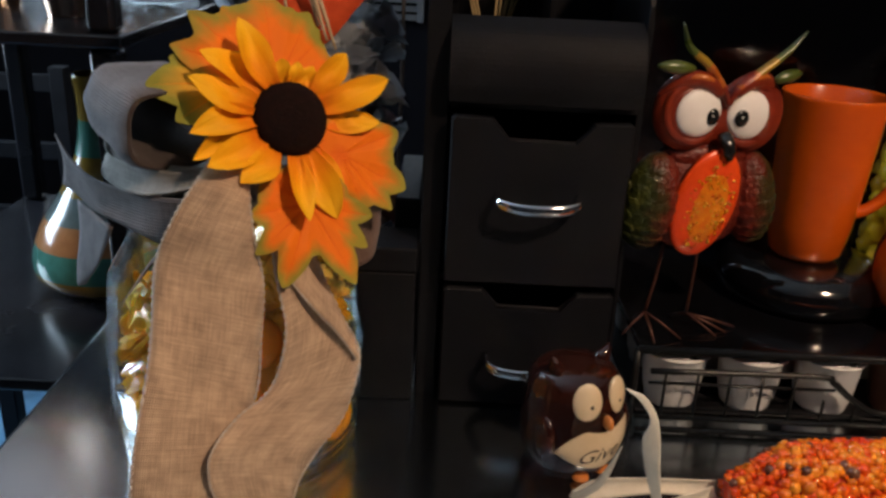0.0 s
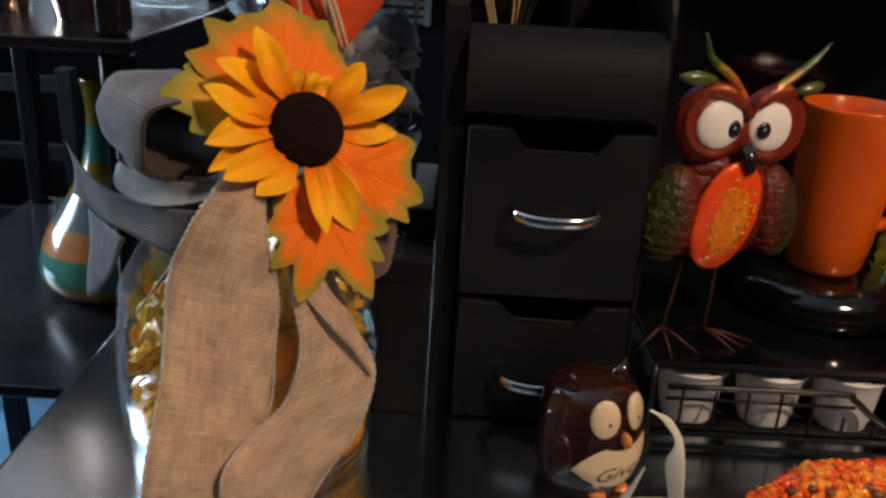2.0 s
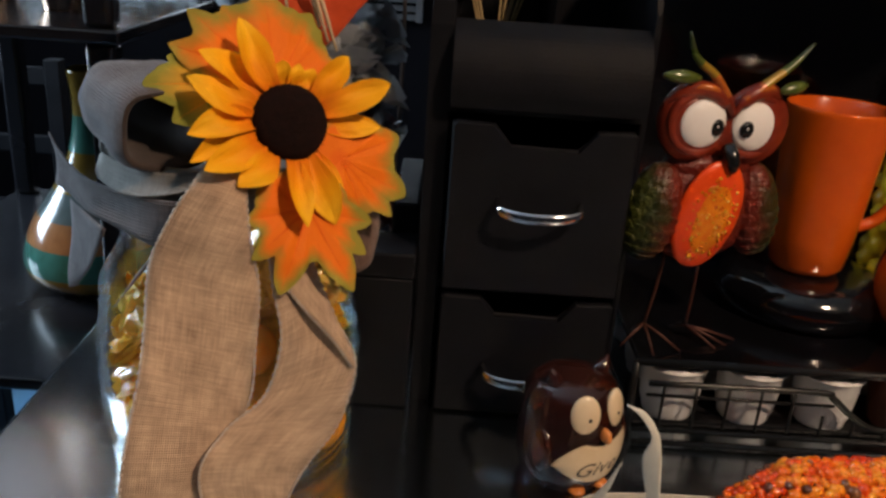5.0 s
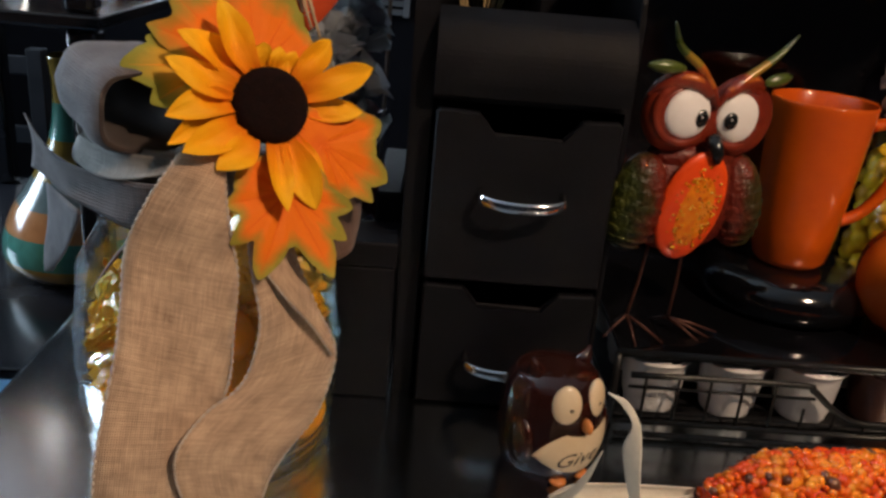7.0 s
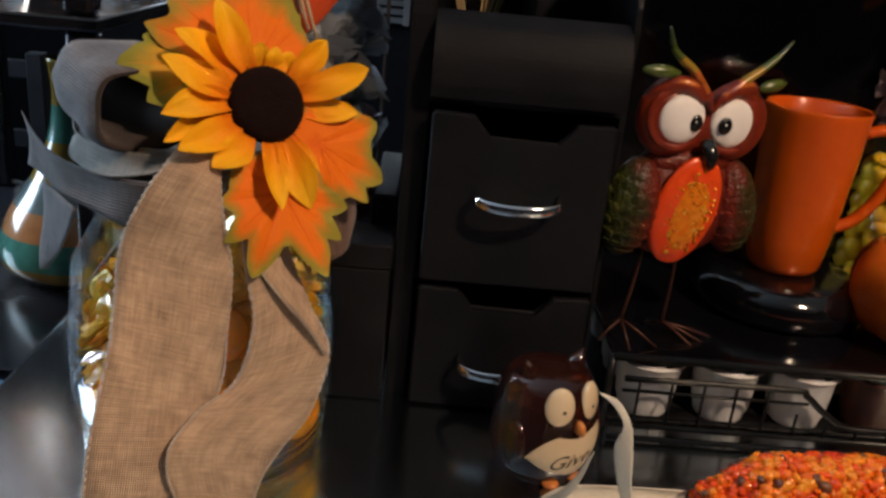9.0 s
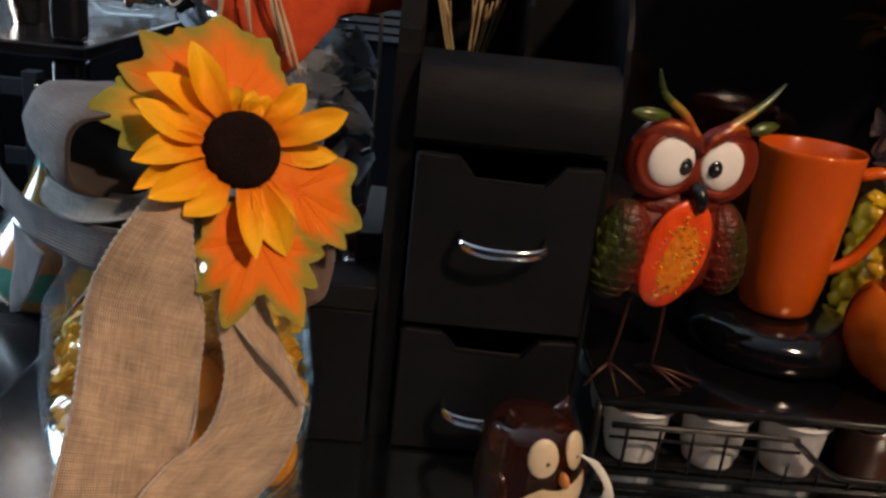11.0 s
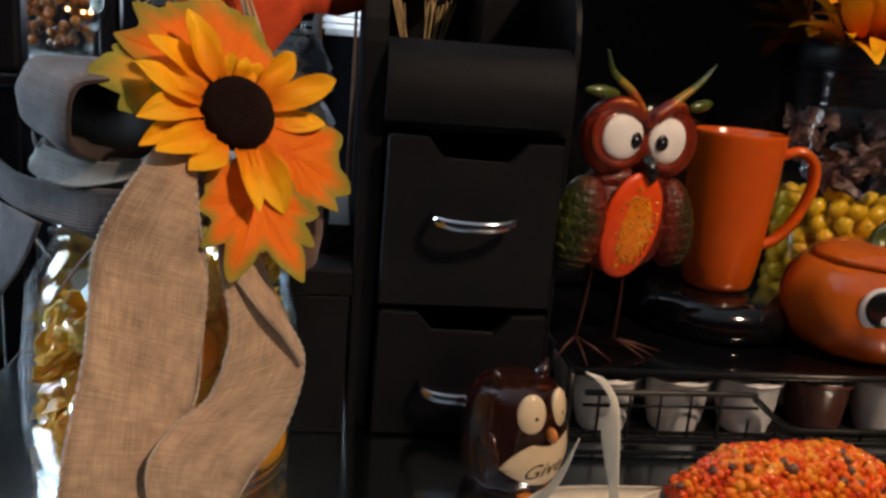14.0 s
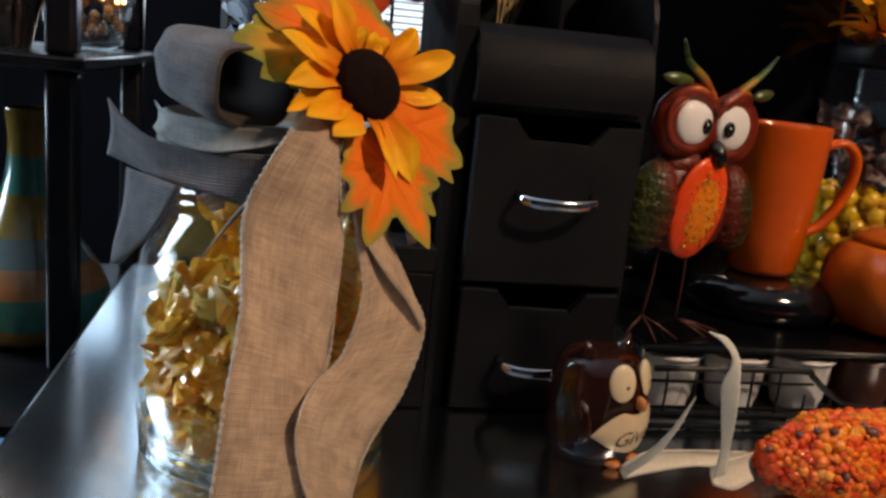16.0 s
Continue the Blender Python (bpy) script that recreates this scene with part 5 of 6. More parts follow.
    wide = [0.0020 + 0.0030 * math.sin(math.pi * min(1, 0.05 + 0.62 * k / n)) * (1 - 0.35 * k / n) - 0.0032 * (k / n) ** 3 for k in range(n)]
    b.tube(pts, wide, [RUST] * (n // 4) + [BROW] * (n // 4) + [OLIVE] * (n // 6) + [TIPG] * (n // 6) + [DARKG] * n, 12, 0.8)
    l0, l1 = (V(-0.0285, -0.017, 0.2050), V(-0.0560, -0.015, 0.2066)) if sx < 0 else (V(0.0375, -0.017, 0.1965), V(0.0600, -0.015, 0.2016))
    b.tube([l0.lerp(l1, k / 8) for k in range(9)], [0.0006 + 0.0042 * math.sin(math.pi * min(1, 0.06 + k / 9)) ** 0.8 for k in range(9)], TIPG, 12)
    # leg and toes
    hip, foot = (V(-0.024, -0.004, 0.072), V(-0.0335, -0.0065, 0.0160)) if sx < 0 else (V(0.006, -0.004, 0.072), V(0.0040, -0.0055, 0.0110))
    b.tube(smooth([hip, hip.lerp(foot, 0.5) + V(0.001, 0, 0), foot], 4), 0.0011, LEGM, 8)
    for dx, dy in (((-0.054, -0.012), (-0.036, -0.030), (-0.012, -0.028), (-0.032, 0.012)) if sx < 0 else ((0.0424, -0.0174), (0.030, -0.025), (0.018, -0.029), (0.002, 0.012))):
        end = V(dx, dy, 0.0012)
        b.tube([foot, foot.lerp(end, 0.45) + V(0, 0, 0.001), end], [0.0012, 0.0011, 0.0008], LEGM, 8)
b.ball((0.001, 0.002, 0.166), (0.030, 0.020, 0.026), RUST, None, 28, 18)
b.ball((0.0, 0.0, 0.140), (0.036, 0.018, 0.014), COAT, None, 24, 14)
b.tube(smooth([(0.0010, -0.0200, 0.1590), (0.0015, -0.0260, 0.1520), (0.0025, -0.0285, 0.1450), (0.0035, -0.0255, 0.1385)], 4), [0.0050 + 0.0016 * math.sin(math.pi * k / 12) - 0.0055 * (k / 12) ** 2 for k in range(13)], PUPIL, 12)
lean = Matrix.Rotation(radians(9), 4, "Y") @ Matrix.Rotation(radians(4), 4, "X")
bc = V(-0.0050, -0.0195, 0.1075)
b.ball(bc, (0.0262, 0.0075, 0.0420), BELLY, lean, 36, 24)
b.ball(bc + V(0, -0.0008, -0.0012), (0.0198, 0.0077, 0.0350), GOLD, lean, 28, 18)
rng = random.Random(4)
for k in range(150):
    a, r = rng.uniform(0, 6.283), math.sqrt(rng.random()) * 0.78
    p = V(0.0240 * r * math.cos(a), -0.0082 * math.sqrt(max(0, 1 - r * r)), 0.0430 * r * math.sin(a) - 0.001)
    q = rng.uniform(0.0008, 0.0017)
    b.chip(bc + lean.to_3x3() @ p, (q, q, q * 0.8), BEADS, Euler((rng.random() * 6, rng.random() * 6, 0)).to_matrix().to_4x4())
b.make("owl_figurine", None, (0.2262, 0.6241, RZ), 17, label="red-brown metal owl with beaded orange belly standing on the rack", category="owl figurine")

# ---- small ceramic owl ----
BROWNG = plain("dark_brown_glaze", (0.012, 0.0035, 0.0025), (0.032, 0.008, 0.005), 0.14, 0, 25, 150, 0.05, 0.35, 0.06)
CREAM = plain("cream_glaze", (0.66, 0.50, 0.30), (0.76, 0.62, 0.42), 0.22, 0, 30, 200, 0.03, 0.4, 0.05)
INK = plain("dark_ink", (0.02, 0.012, 0.008), (0.04, 0.02, 0.015), 0.5, 0, 40, 300, 0)
BEAK = plain("orange_beak", (0.55, 0.16, 0.03), (0.65, 0.24, 0.06), 0.25, 0, 40, 200, 0.03, 0.4)
b = Build()
body = [(0.0, 0.0), (0.026, 0.0), (0.029, 0.003), (0.033, 0.012), (0.0355, 0.028), (0.0355, 0.045), (0.0345, 0.062), (0.032, 0.075), (0.026, 0.085), (0.014, 0.090), (0.0, 0.091)]
body = [(max(p.x, 0), p.y) for p in smooth([(r, z, 0) for r, z in body], 4)]


def bank_r(z):
    for (r0, z0), (r1, z1) in zip(body, body[1:]):
        if z0 <= z <= z1 and z1 > z0:
            return r0 + (r1 - r0) * (z - z0) / (z1 - z0)
    return 0.03


def skin(a, z, off=0.0):
    """A point on the body's skin; the angle goes round from the face."""
    r = bank_r(z) + off
    return V(r * math.sin(a), -r * math.cos(a), z)


b.lathe(body, BROWNG, 48)
for s in (-1, 1):
    b.tube([(s * 0.017, -0.002, 0.083), (s * 0.021, -0.003, 0.092), (s * 0.024, -0.003, 0.1005)], [0.008, 0.005, 0.0008], BROWNG, 12)
    a = s * 0.41
    c = skin(a, 0.0715, -0.0022)
    rot = Matrix.Rotation(a, 4, "Z") @ Matrix.Rotation(radians(-6), 4, "X")
    b.ball(c, (0.0102, 0.0045, 0.0162), CREAM, rot, 24, 14)
    b.ball(c + V(math.sin(a * 0.82) * 0.0048, -math.cos(a) * 0.0048, 0.0) + V(-s * 0.002, 0, -0.001), (0.0018, 0.0009, 0.0022), INK, rot, 12, 8)
    b.ball(skin(s * 1.35, 0.036, -0.0052), (0.007, 0.016, 0.022), BROWNG, Matrix.Rotation(s * 0.2, 4, "Z"), 20, 14)
    b.ball(V(s * 0.010, -0.0275, 0.0036), (0.006, 0.0065, 0.0034), BEAK, None, 14, 8)
b.ball(skin(0, 0.0560, 0.002), (0.0030, 0.0050, 0.0062), BEAK, Matrix.Rotation(radians(-14), 4, "X"), 14, 10)
# curved cream banner across the chest
rows = []
for k in range(13):
    t = k / 12
    a0, a1 = -0.95, 0.78
    row = []
    for s in range(25):
        q = s / 24
        a = a0 + (a1 - a0) * q
        top, low = 0.0290 + 0.0210 * min(1, q / 0.32) ** 0.8 + 0.002 * math.sin(q * 9), 0.0290 - 0.0165 * math.sin(math.pi * min(1, 0.88 * q)) + 0.004 * q
        row.append(skin(a, low + (top - low) * t, 0.0013 + 0.0012 * math.sin(math.pi * t)))
    rows.append(row)
b.grid(rows, CREAM)
b.grid([[p * 1.0 + V(p.x, p.y, 0).normalized() * -0.002 for p in r] for r in rows], CREAM)
# the word on the banner
font = bpy.data.curves.new("word", "FONT")
font.body, font.size, font.align_x, font.shear, font.resolution_u = "Give", 0.0195, "CENTER", 0.4, 3
tmp = bpy.data.objects.new("word", font)
scene.collection.objects.link(tmp)
word = bpy.data.meshes.new_from_object(tmp.evaluated_get(bpy.context.evaluated_depsgraph_get()))
bpy.data.objects.remove(tmp)
wv = [b.bm.verts.new(skin(v.co.x * 0.86 / 0.0372 - 0.14, 0.0240 + v.co.y * 0.85 + 0.12 * v.co.x, 0.0030)) for v in word.vertices]
for p in word.polygons:
    b.face([wv[i] for i in p.vertices], b.slot(INK))
b.bm.transform(Matrix.Diagonal((1.0, 1.0, 0.865, 1)))
b.make("ceramic_owl", None, (0.1325, 0.5250, 0.0005), 31, label="small glossy dark brown ceramic owl with cream banner", category="owl figurine")

# ---- beaded corn cobs with husks ----
KERNEL, kn, kl_, kb = tree("corn_beads")
isl, cl = kn.new("ShaderNodeNewGeometry").outputs["Random Per Island"], noise_out(kn, kl_, 70, 3)
k1 = kn.new("ShaderNodeMath")
k1.operation = "MULTIPLY_ADD"
kl_.new(isl, k1.inputs[0])
k1.inputs[1].default_value = 0.36
kl_.new(cl.outputs[0], k1.inputs[2])
kl_.new(ramp(kn, kl_, k1.outputs[0], [(0.35, (0.66, 0.030, 0.003)), (0.58, (0.82, 0.085, 0.004)), (0.78, (0.88, 0.20, 0.006)), (0.98, (0.90, 0.34, 0.02))]), kb.inputs["Base Color"])
kb.inputs["Roughness"].default_value, kb.inputs["Coat Weight"].default_value, kb.inputs["Transmission Weight"].default_value = 0.14, 0.5, 0.12
DOT = plain("dark_brown_bead", (0.090, 0.025, 0.008), (0.15, 0.050, 0.014), 0.3, 0, 60, 300, 0.1, 0.3)
HUSK = plain("cream_husk", (0.60, 0.53, 0.42), (0.78, 0.72, 0.60), 0.6, 0, 30, 300, 0.3)


def corn(at, rz, seed, L=0.152, R=0.031):
    c = thing("corn_cob", at, "decorative corn cob of glossy orange and red beads", "corn", "corn cobs", rz=rz)
    rng = random.Random(seed)
    core, ker = Build(), Build()
    n = 40

    def rad(t):
        return R * min(1.0, (0.30 + 2.6 * t) if t < 0.27 else 1.0) * (1 - max(0, (t - 0.72) / 0.30) ** 2 * 0.75)
    core.lathe([(0.0, 0.0)] + [(rad(k / 20) * 0.93, L * k / 20) for k in range(21)] + [(0.0, L)], BELLY, 24, m=Matrix.Rotation(radians(90), 4, "Y"))
    core.make("cob", c, (0, 0, R))
    for i in range(n):
        t = (i + 0.5) / n
        r = rad(t)
        m = max(6, int(2 * math.pi * r / 0.0058))
        for j in range(m):
            a = 2 * math.pi * (j + 0.5 * (i % 2)) / m + rng.uniform(-0.06, 0.06)
            s = rng.uniform(0.0030, 0.0050)
            dark = rng.random() < 0.075
            s *= 0.85 if dark else 1
            ker.nugget((L * t + rng.uniform(-0.0012, 0.0012), (r - 0.0006 + 0.0010 * dark) * math.cos(a), (r - 0.0006 + 0.0010 * dark) * math.sin(a) + R), (s * rng.uniform(0.55, 1.2), s, s * rng.uniform(0.55, 1.1)), DOT if dark else KERNEL, Euler((rng.random() * 6, rng.random() * 6, 0)).to_matrix().to_4x4())
    ker.make("beading", c, kind="stuff")
    return c


corn((0.221, 0.450, 0.0005), 6, 1, 0.152, 0.0292)
corn((0.345, 0.432, 0.0005), -14, 2)
O4 = V(0.2, 0.45, 0)


def husk(nm, left, right, **kw):
    return Build().strip([V(p) - O4 for p in left], [V(p) - O4 for p in right], HUSK, thick=0.0008, **kw).make(nm, hk)


hk = thing("corn_husk", (0.2, 0.45, 0), "dried cream corn husk with curling strips", "husk")
husk("strip", [(0.1238, 0.45, 0.0255), (0.1395, 0.45, 0.0354), (0.175, 0.455, 0.0345), (0.2166, 0.46, 0.0312)], [(0.1271, 0.45, 0.0165), (0.1438, 0.45, 0.0205), (0.1791, 0.455, 0.0229), (0.2194, 0.46, 0.0169)], belly=0.003)
husk("strip", [(0.1378, 0.4, 0.0942), (0.1335, 0.415, 0.0667), (0.1308, 0.43, 0.0473), (0.123, 0.45, 0.0236)], [(0.1382, 0.4, 0.0935), (0.1373, 0.415, 0.0657), (0.1366, 0.43, 0.0455), (0.1269, 0.45, 0.0177)], belly=0.0002, ripple=0.0012)
husk("strip", [(0.1322, 0.388, 0.1366), (0.1395, 0.385, 0.1318), (0.1455, 0.382, 0.1225), (0.1440, 0.386, 0.1075), (0.1490, 0.390, 0.0885), (0.1579, 0.398, 0.0619), (0.1636, 0.41, 0.0394)], [(0.1345, 0.388, 0.1360), (0.1420, 0.385, 0.1345), (0.1492, 0.382, 0.1240), (0.1530, 0.383, 0.1080), (0.1565, 0.387, 0.0890), (0.1635, 0.398, 0.062), (0.1715, 0.41, 0.0414)], belly=0.0002, ripple=0.002)
husk("curl", [(0.1745, 0.43, 0.0364), (0.188, 0.43, 0.0415), (0.2073, 0.44, 0.0412)], [(0.1769, 0.43, 0.0229), (0.1921, 0.43, 0.0198), (0.2112, 0.44, 0.0215)], belly=0.004)

# ---- pumpkin jar ----
PUMP = plain("pumpkin_glaze", (0.50, 0.085, 0.005), (0.66, 0.155, 0.012), 0.25, 0, 16, 150, 0.05, 0.5, 0.06)
pump = thing("pumpkin_jar", (0.460, 0.643, RZ + 0.0005), "orange ceramic pumpkin jar with a lid and painted face", "pumpkin")


def lobed(a, z):
    return 1 - 0.055 * abs(math.sin(4.5 * a + 0.6)) ** 0.5 * -1 - 0.055


pb = [(0.0, 0.0), (0.030, 0.0), (0.048, 0.006), (0.062, 0.024), (0.067, 0.046), (0.064, 0.068), (0.055, 0.084), (0.048, 0.089), (0.0, 0.089)]
pb = pb[:1] + [(p.x, p.y) for p in smooth([(r, z, 0) for r, z in pb[1:-1]], 4)] + pb[-1:]
pump.scale = (1.06, 1.06, 0.9)
Build().lathe(pb, PUMP, 72, lobes=lobed).make("body", pump)
pt = [(0.0, 0.090), (0.049, 0.090), (0.046, 0.096), (0.034, 0.103), (0.016, 0.106), (0.0, 0.105)]
Build().lathe(pt, PUMP, 72, lobes=lobed).make("lid", pump)
PINK = plain("pink_glaze", (0.62, 0.22, 0.17), (0.7, 0.32, 0.26), 0.3, 0, 40, 200, 0.03)
Build().tube(smooth([(0, 0, 0.103), (0.001, 0, 0.114), (0.008, -0.003, 0.126)], 4), [0.0105, 0.009, 0.0075, 0.007, 0.0065, 0.0062, 0.006, 0.006, 0.006], TIPG, 12).make("stem", pump, label="green stem")
Build().ball((0.016, -0.016, 0.118), (0.012, 0.005, 0.006), PINK, Matrix.Rotation(radians(-25), 4, "Y")).make("stem_bow", pump, label="small pink glazed ornament")
for sx, aa in ((-1, -0.42), (1, 0.36)):
    e = Build()
    c = V(0.063 * math.sin(aa), -0.063 * math.cos(aa), 0.059)
    e.ball(c, (0.0165, 0.0045, 0.0215), EYEW, Matrix.Rotation(aa, 4, "Z"), 20, 14)
    e.ball(c + V(0.0032 * math.sin(aa), -0.0030 * math.cos(aa), 0.002), (0.0125, 0.0030, 0.0165), PUPIL, Matrix.Rotation(aa, 4, "Z"), 18, 12)
    e.ball(c + V(0.0065 * math.sin(aa) + 0.003, -0.0062 * math.cos(aa), -0.005), (0.0045, 0.001, 0.006), EYEW, Matrix.Rotation(aa, 4, "Z"), 12, 8)
    e.make("painted_eye", pump, label="black and white painted eye")

# ---- yellow candy jar with flowers ----
YJ = V(0.502, 0.775, RZ + 0.0005)
yj = thing("flower_jar", YJ, "clear glass jar half full of yellow candies", "jar")
Build().lathe(jar_profile(0.064, 0.068, 0.064, 0.055, 0.18, 0.20, 0.235), GLASS, 44).make("glass", yj).visible_shadow = False
Build().lathe([(0.0, 0.236), (0.056, 0.236), (0.059, 0.238), (0.060, 0.252), (0.057, 0.256), (0.0, 0.256)], BLACK_PAINT, 36).make("lid", yj)
YEL = by_piece("yellow_candy", [(0.0, (0.84, 0.48, 0.012)), (0.5, (0.88, 0.58, 0.020)), (1.0, (0.80, 0.42, 0.012))], 0.25, 0.1, 0.3, 120, 0.3, True)
DARKC = by_piece("dark_candy", [(0.0, (0.05, 0.03, 0.03)), (0.5, (0.12, 0.06, 0.05)), (1.0, (0.16, 0.10, 0.10))], 0.4, 0.1, 0.5, 120, 0.0, True)
src = Build().nugget((0, 0, 0), (0.0125, 0.0100, 0.0080), YEL).make("yellow_candy", None, YJ, label="small yellow candy inside the glass jar", category="candy", group="yellow candies")
rng = random.Random(9)
k = 0
for zz in range(7):
    for ring_r, n in ((0.053, 17), (0.033, 9)):
        if zz > 5 and ring_r < 0.05:
            continue
        for j in range(n):
            a = 2 * math.pi * (j + rng.uniform(-0.2, 0.2)) / n + zz
            m = Matrix.Translation((YJ + V(ring_r * math.cos(a), ring_r * math.sin(a), 0.018 + 0.0148 * zz + rng.uniform(-0.002, 0.002))) * U) @ Euler((rng.random() * 6, rng.random() * 6, 0)).to_matrix().to_4x4()
            if k == 0:
                src.matrix_basis = m
            else:
                copy_thing(src, m)
            k += 1
src = candy_mesh(31, DARKC).make("wrapped_candy", None, YJ, label="dark wrapped candy on top of the yellow candies", category="candy", group="dark candies")
for k in range(26):
    a = rng.uniform(0, 6.28)
    m = Matrix.Translation((YJ + V(0.046 * math.cos(a), 0.046 * math.sin(a), 0.132 + 0.0022 * k)) * U) @ Euler((rng.random() * 6, rng.random(), rng.random() * 6)).to_matrix().to_4x4()
    if k == 0:
        src.matrix_basis = m
    else:
        copy_thing(src, m)
bq = thing("yellow_flowers", YJ + V(0, 0, 0.257), "yellow cloth flower petals on the jar's lid", "flower")
for k in range(64):
    a, e = rng.uniform(0, 6.28), rng.uniform(-0.5, 1.0)
    q = Build()
    rows, uvs = [], []
    for i in range(6):
        t = i / 5
        w = 0.026 * math.sin(math.pi * min(1, 0.1 + 0.86 * t))
        rows.append([V(0.01 + 0.060 * t, s * w / 2, 0.012 * math.sin(2.4 * t) + 0.15 * w * abs(s)) for s in (-1, -0.5, 0, 0.5, 1)])
        uvs.append([(abs(s), t) for s in (-1, -0.5, 0, 0.5, 1)])
    mm = Matrix.Translation((rng.uniform(-0.03, 0.03), rng.uniform(-0.03, 0.03), 0.004)) @ Matrix.Rotation(a, 4, "Z") @ Matrix.Rotation(-e * 0.8, 4, "Y")
    q.grid(rows, PETAL, False, uvs, mm)
    q.grid([[p - V(0, 0, 0.0006) for p in r] for r in rows], PETAL, False, uvs, mm)
    q.make("petal", bq)

# ---- things on the shelf stand ----
MERC = plain("copper_mercury_glass", (0.50, 0.30, 0.20), (0.85, 0.66, 0.52), 0.12, 1, 55, 110, 1.0, 0, 0.06)
cup = [(0.0, 0.0), (0.022, 0.0), (0.024, 0.004), (0.030, 0.03), (0.040, 0.07), (0.046, 0.11), (0.044, 0.15), (0.039, 0.175), (0.0375, 0.175), (0.042, 0.15), (0.043, 0.11), (0.037, 0.07), (0.026, 0.03), (0.0, 0.012)]
cup = [(p.x, p.y) for p in smooth([(r, z, 0) for r, z in cup], 3)]
v = Build().lathe(cup, MERC, 36).make("copper_vase", None, (-0.397, 1.0, 0.2315), label="shiny copper mercury glass vase on the black shelf", category="vase", group="copper vases")
copy_thing(v, pose(-0.50 * U, 1.05 * U, 0.2315 * U))
# amber bead garland in a glass bowl
AMBER = by_piece("amber_glass_beads", [(0.0, (0.20, 0.06, 0.012)), (0.5, (0.34, 0.14, 0.03)), (1.0, (0.10, 0.04, 0.012))], 0.06, 0.3, 0.1, 200, 0.8)
bowl = thing("bead_bowl", (-0.352, 1.16, 0.2315), "glass bowl heaped with amber glass beads and tiny lights", "bowl")
Build().lathe([(0.0, 0.0), (0.03, 0.0), (0.045, 0.01), (0.058, 0.06), (0.06, 0.12), (0.057, 0.12), (0.055, 0.06), (0.042, 0.013), (0.0, 0.006)], GLASS, 36).make("glass", bowl).visible_shadow = False
q = Build()
rng = random.Random(13)
for k in range(170):
    a, r, zz = rng.uniform(0, 6.28), 0.048 * math.sqrt(rng.random()), rng.uniform(0.02, 0.17)
    s = rng.uniform(0.004, 0.0075)
    q.ball((r * math.cos(a), r * math.sin(a), zz), (s, s, s), AMBER, None, 8, 6)
q.make("bead_heap", bowl, kind="stuff")
GLOW, gn, gl, gb = tree("tiny_warm_light")
gb.inputs["Emission Color"].default_value, gb.inputs["Emission Strength"].default_value = (1.0, 0.5, 0.15, 1), 14
for k in range(16):
    a, zz = rng.uniform(3.4, 6.0), rng.uniform(0.05, 0.16)
    Build().ball((0.054 * math.cos(a), 0.054 * math.sin(a), zz), (0.0022, 0.0022, 0.0022), GLOW, None, 8, 6).make("tiny_light", bowl)
# pale lantern panel with a copper edge
PAPER = plain("pale_mottled_paper", (0.62, 0.56, 0.58), (0.82, 0.76, 0.77), 0.7, 0, 22, 200, 0.2)
COPPERM = plain("copper_edge", (0.50, 0.24, 0.14), (0.66, 0.36, 0.22), 0.35, 0.6, 40, 300, 0.1)
pan = thing("leaning_panel", (-0.512, 0.925, 0.292), "pale mottled panel with copper edge on a black easel", "picture")
tiltp = Matrix.Rotation(radians(-10), 4, "Z") @ Matrix.Rotation(radians(-8), 4, "X") @ Matrix.Rotation(radians(11), 4, "Y")
Build().box((-0.09, -0.006, 0.0), (0.094, 0.006, 0.26), COPPERM, 0.001, tiltp).make("edge", pan, label="copper edge")
Build().box((-0.088, -0.0085, 0.002), (0.084, -0.0062, 0.258), PAPER, 0.0005, tiltp).make("sheet", pan)
Build().tube([(-0.11, -0.012, 0.016), (0.0, -0.012, -0.010), (0.085, -0.012, -0.031)], 0.005, BLACK_WIRE, 8).make("easel_ledge", pan)
for x0, x1 in ((-0.07, -0.03), (0.055, 0.02)):
    Build().tube([(x0, -0.006, -0.0605), (x1, 0.016, 0.10)], 0.006, BLACK_WIRE, 8).make("easel_leg", pan)

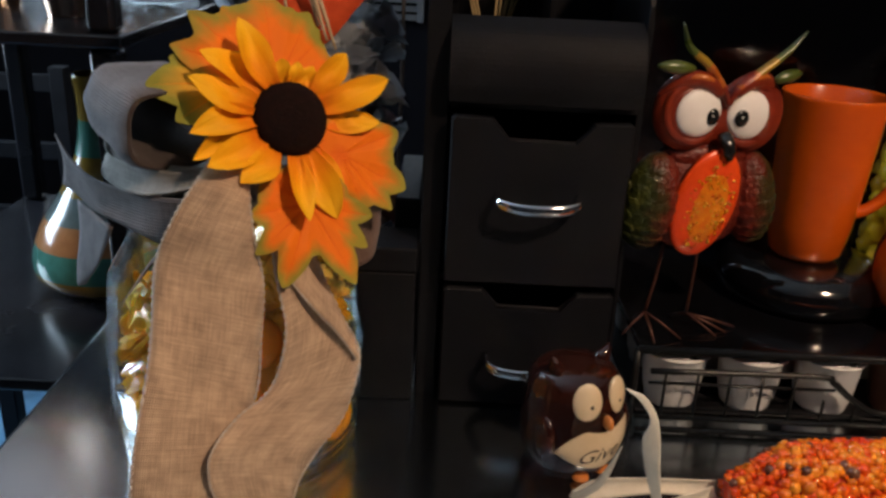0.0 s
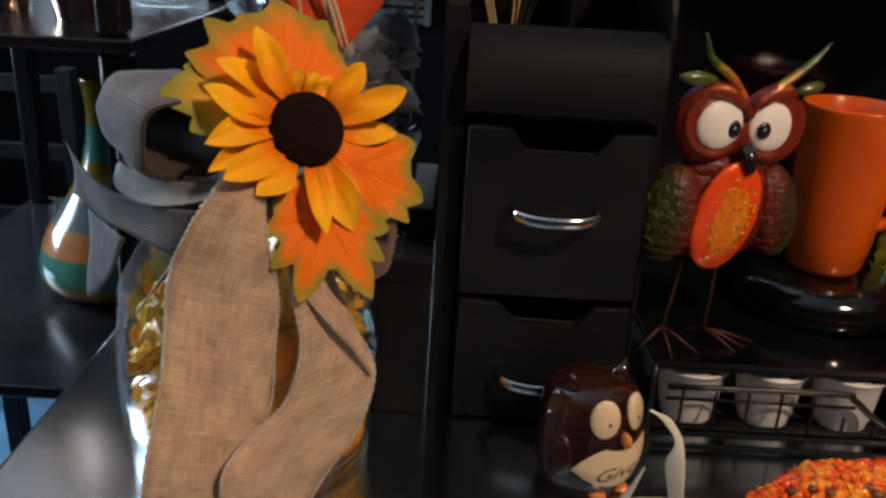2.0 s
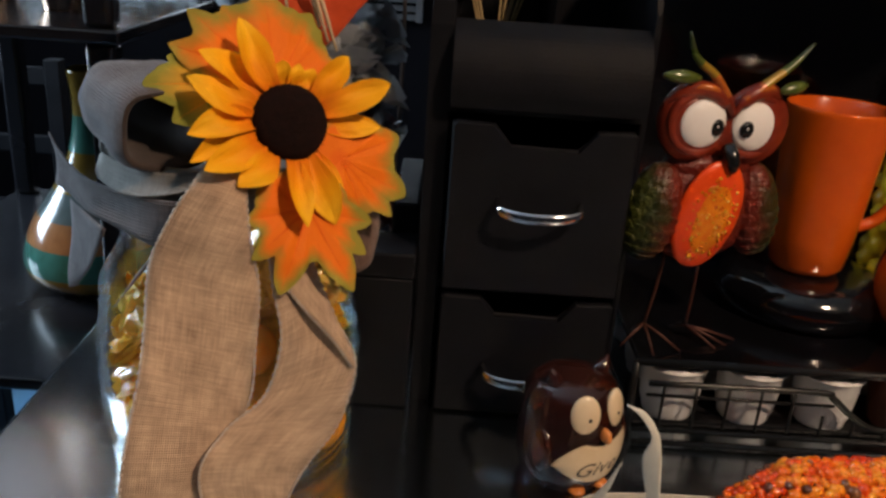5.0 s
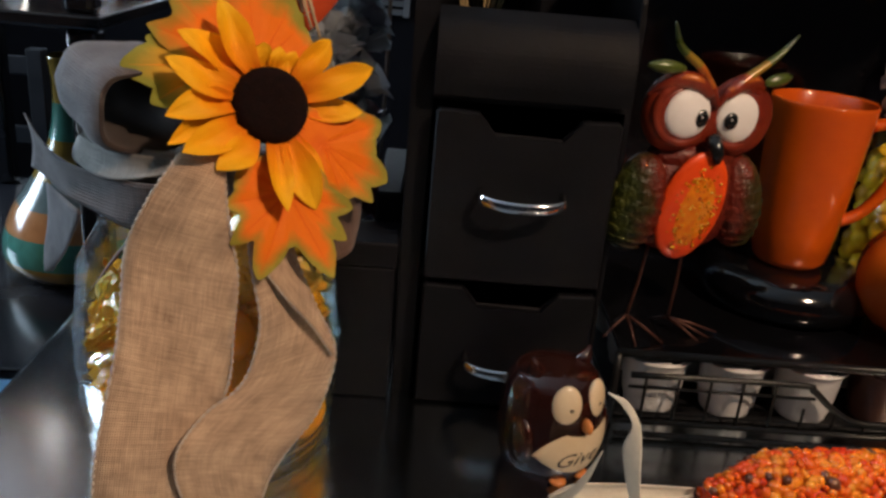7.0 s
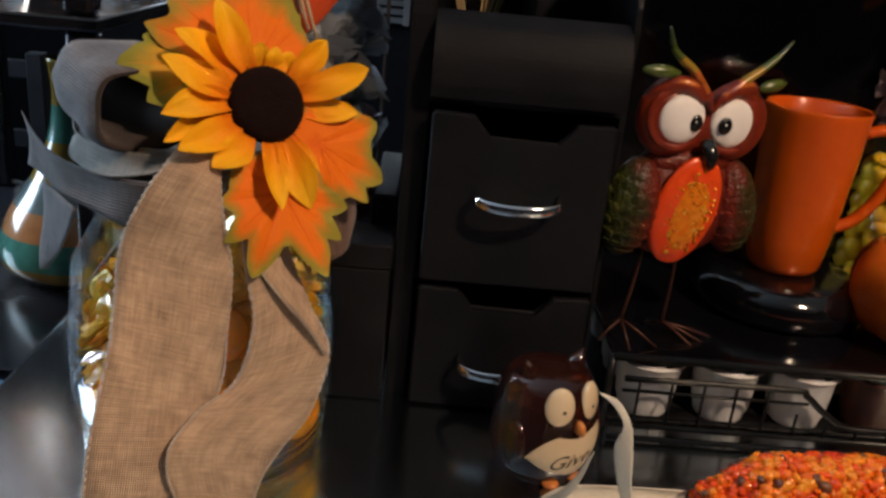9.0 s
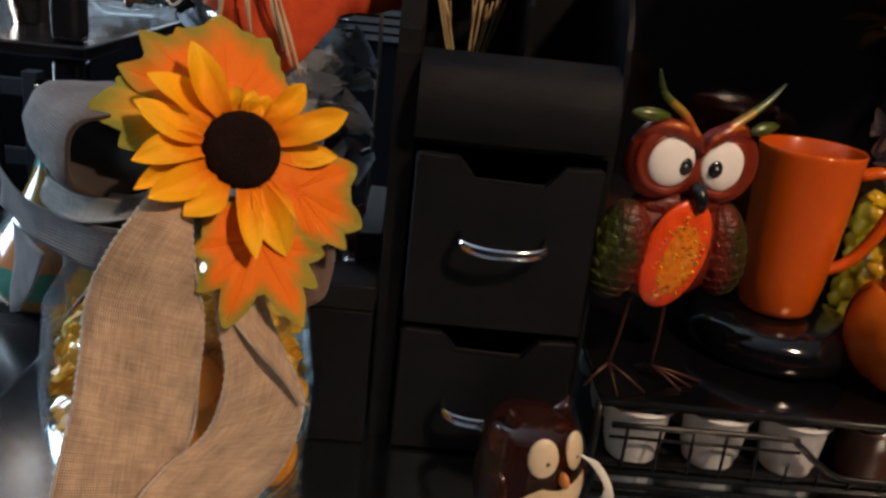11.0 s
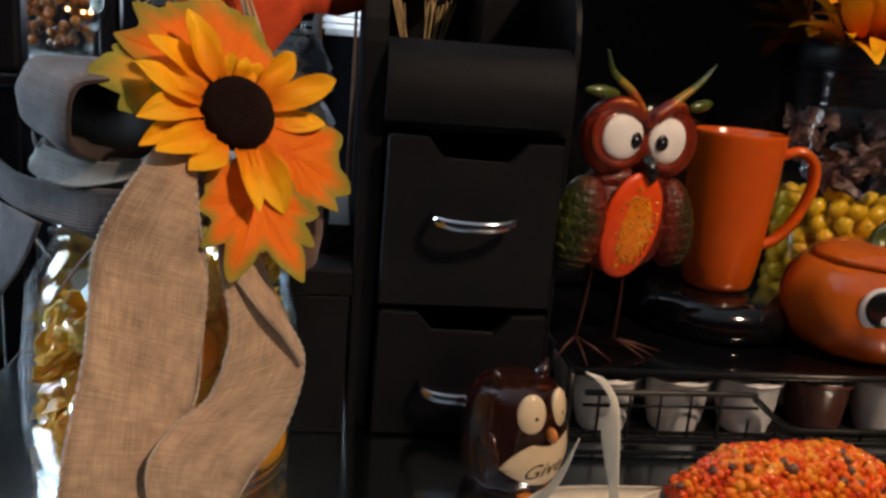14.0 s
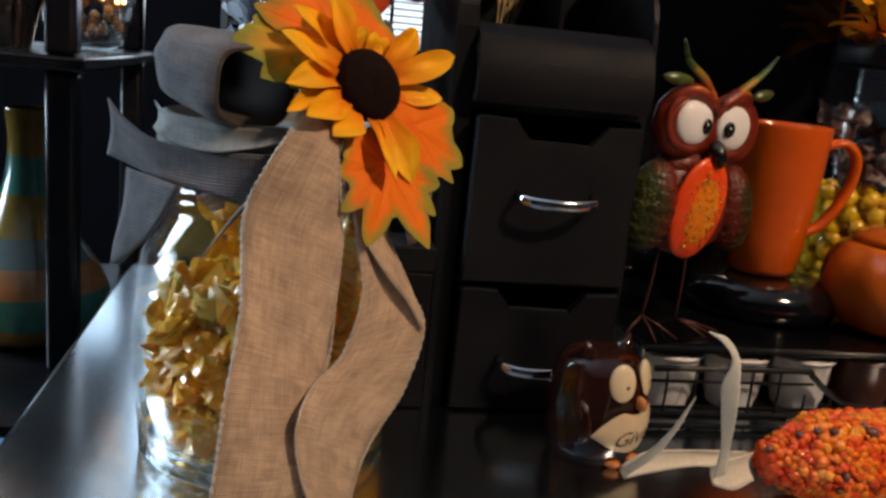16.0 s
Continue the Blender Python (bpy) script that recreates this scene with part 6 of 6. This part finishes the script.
# dried blossoms in front of the far window
DRY = by_piece("dried_blossom", [(0.0, (0.24, 0.16, 0.08)), (0.5, (0.42, 0.33, 0.2)), (1.0, (0.55, 0.47, 0.34))], 0.85, 0, 0.3, 120)
for n_, (x, y, z, s) in enumerate(((-0.02, 0.98, 0.42, 0.055), (0.055, 1.02, 0.40, 0.05), (-0.09, 1.03, 0.44, 0.05), (0.02, 1.06, 0.49, 0.055))):
    bl = thing("dried_hydrangea", (x, y, 0.0), "dried cream hydrangea head on a thin stem", "flower", "dried hydrangeas")
    Build().tube([(0, 0, 0.0005), (0.004, 0, z * 0.5), (0, 0, z)], 0.0025, STEM, 7).make("stem", bl)
    q = Build()
    rng = random.Random(40 + n_)
    i = q.slot(DRY)
    for k in range(420):
        d = V(rng.gauss(0, 1), rng.gauss(0, 1), rng.gauss(0, 1)).normalized()
        c = V(0, 0, z) + d * s * rng.uniform(0.75, 1.05)
        t1 = d.orthogonal().normalized()
        t1.rotate(Matrix.Rotation(rng.random() * 6.28, 3, d))
        t2 = d.cross(t1)
        for j in range(4):
            a = j * math.pi / 2
            u_ = (t1 * math.cos(a) + t2 * math.sin(a)) * 0.009
            w_ = (t2 * math.cos(a) - t1 * math.sin(a)) * 0.0045
            vs = [q.bm.verts.new(p) for p in (c, c + u_ * 0.6 + w_ + d * 0.002, c + u_ + d * 0.003, c + u_ * 0.6 - w_ + d * 0.002)]
            q.face(vs, i)
    q.make("blossom", bl)

# the kitchen lamp that gives the warm light, above and beside the camera
SHADE = plain("white_lamp_shade", (0.7, 0.68, 0.62), (0.8, 0.78, 0.72), 0.5, 0, 20, 200, 0.05)
kl = thing("pendant_lamp", (0.804, -0.359, 1.36), "white metal pendant lamp with a warm bulb", "lamp")
Build().lathe([(0.14, -0.04), (0.10, 0.03), (0.05, 0.07), (0.02, 0.08), (0.018, 0.078), (0.048, 0.067), (0.097, 0.027), (0.137, -0.042), (0.14, -0.04)], SHADE, 36).make("shade", kl)
Build().tube([(0, 0, 0.079), (0, 0, ZC - 1.36)], 0.003, BLACK_WIRE, 6).make("cord", kl)

# dining chair seen past the stand
chair = thing("dining_chair", (-1.05, 1.75, ZF), "black wooden dining chair with a slatted back", "chair")
for x in (-0.2, 0.2):
    for y in (-0.2, 0.2):
        Build().box((x - 0.018, y - 0.018, 0), (x + 0.018, y + 0.018, 0.44 if y < 0 else 0.98), BLACK_CARD, 0.003).make("leg", chair)
Build().box((-0.23, -0.23, 0.4405), (0.23, 0.18, 0.475), BLACK_CARD, 0.006).make("seat", chair)
for z in (0.62, 0.78, 0.94):
    Build().box((-0.182, 0.19, z - 0.02), (0.182, 0.21, z + 0.02), BLACK_CARD, 0.003).make("back_rail", chair)
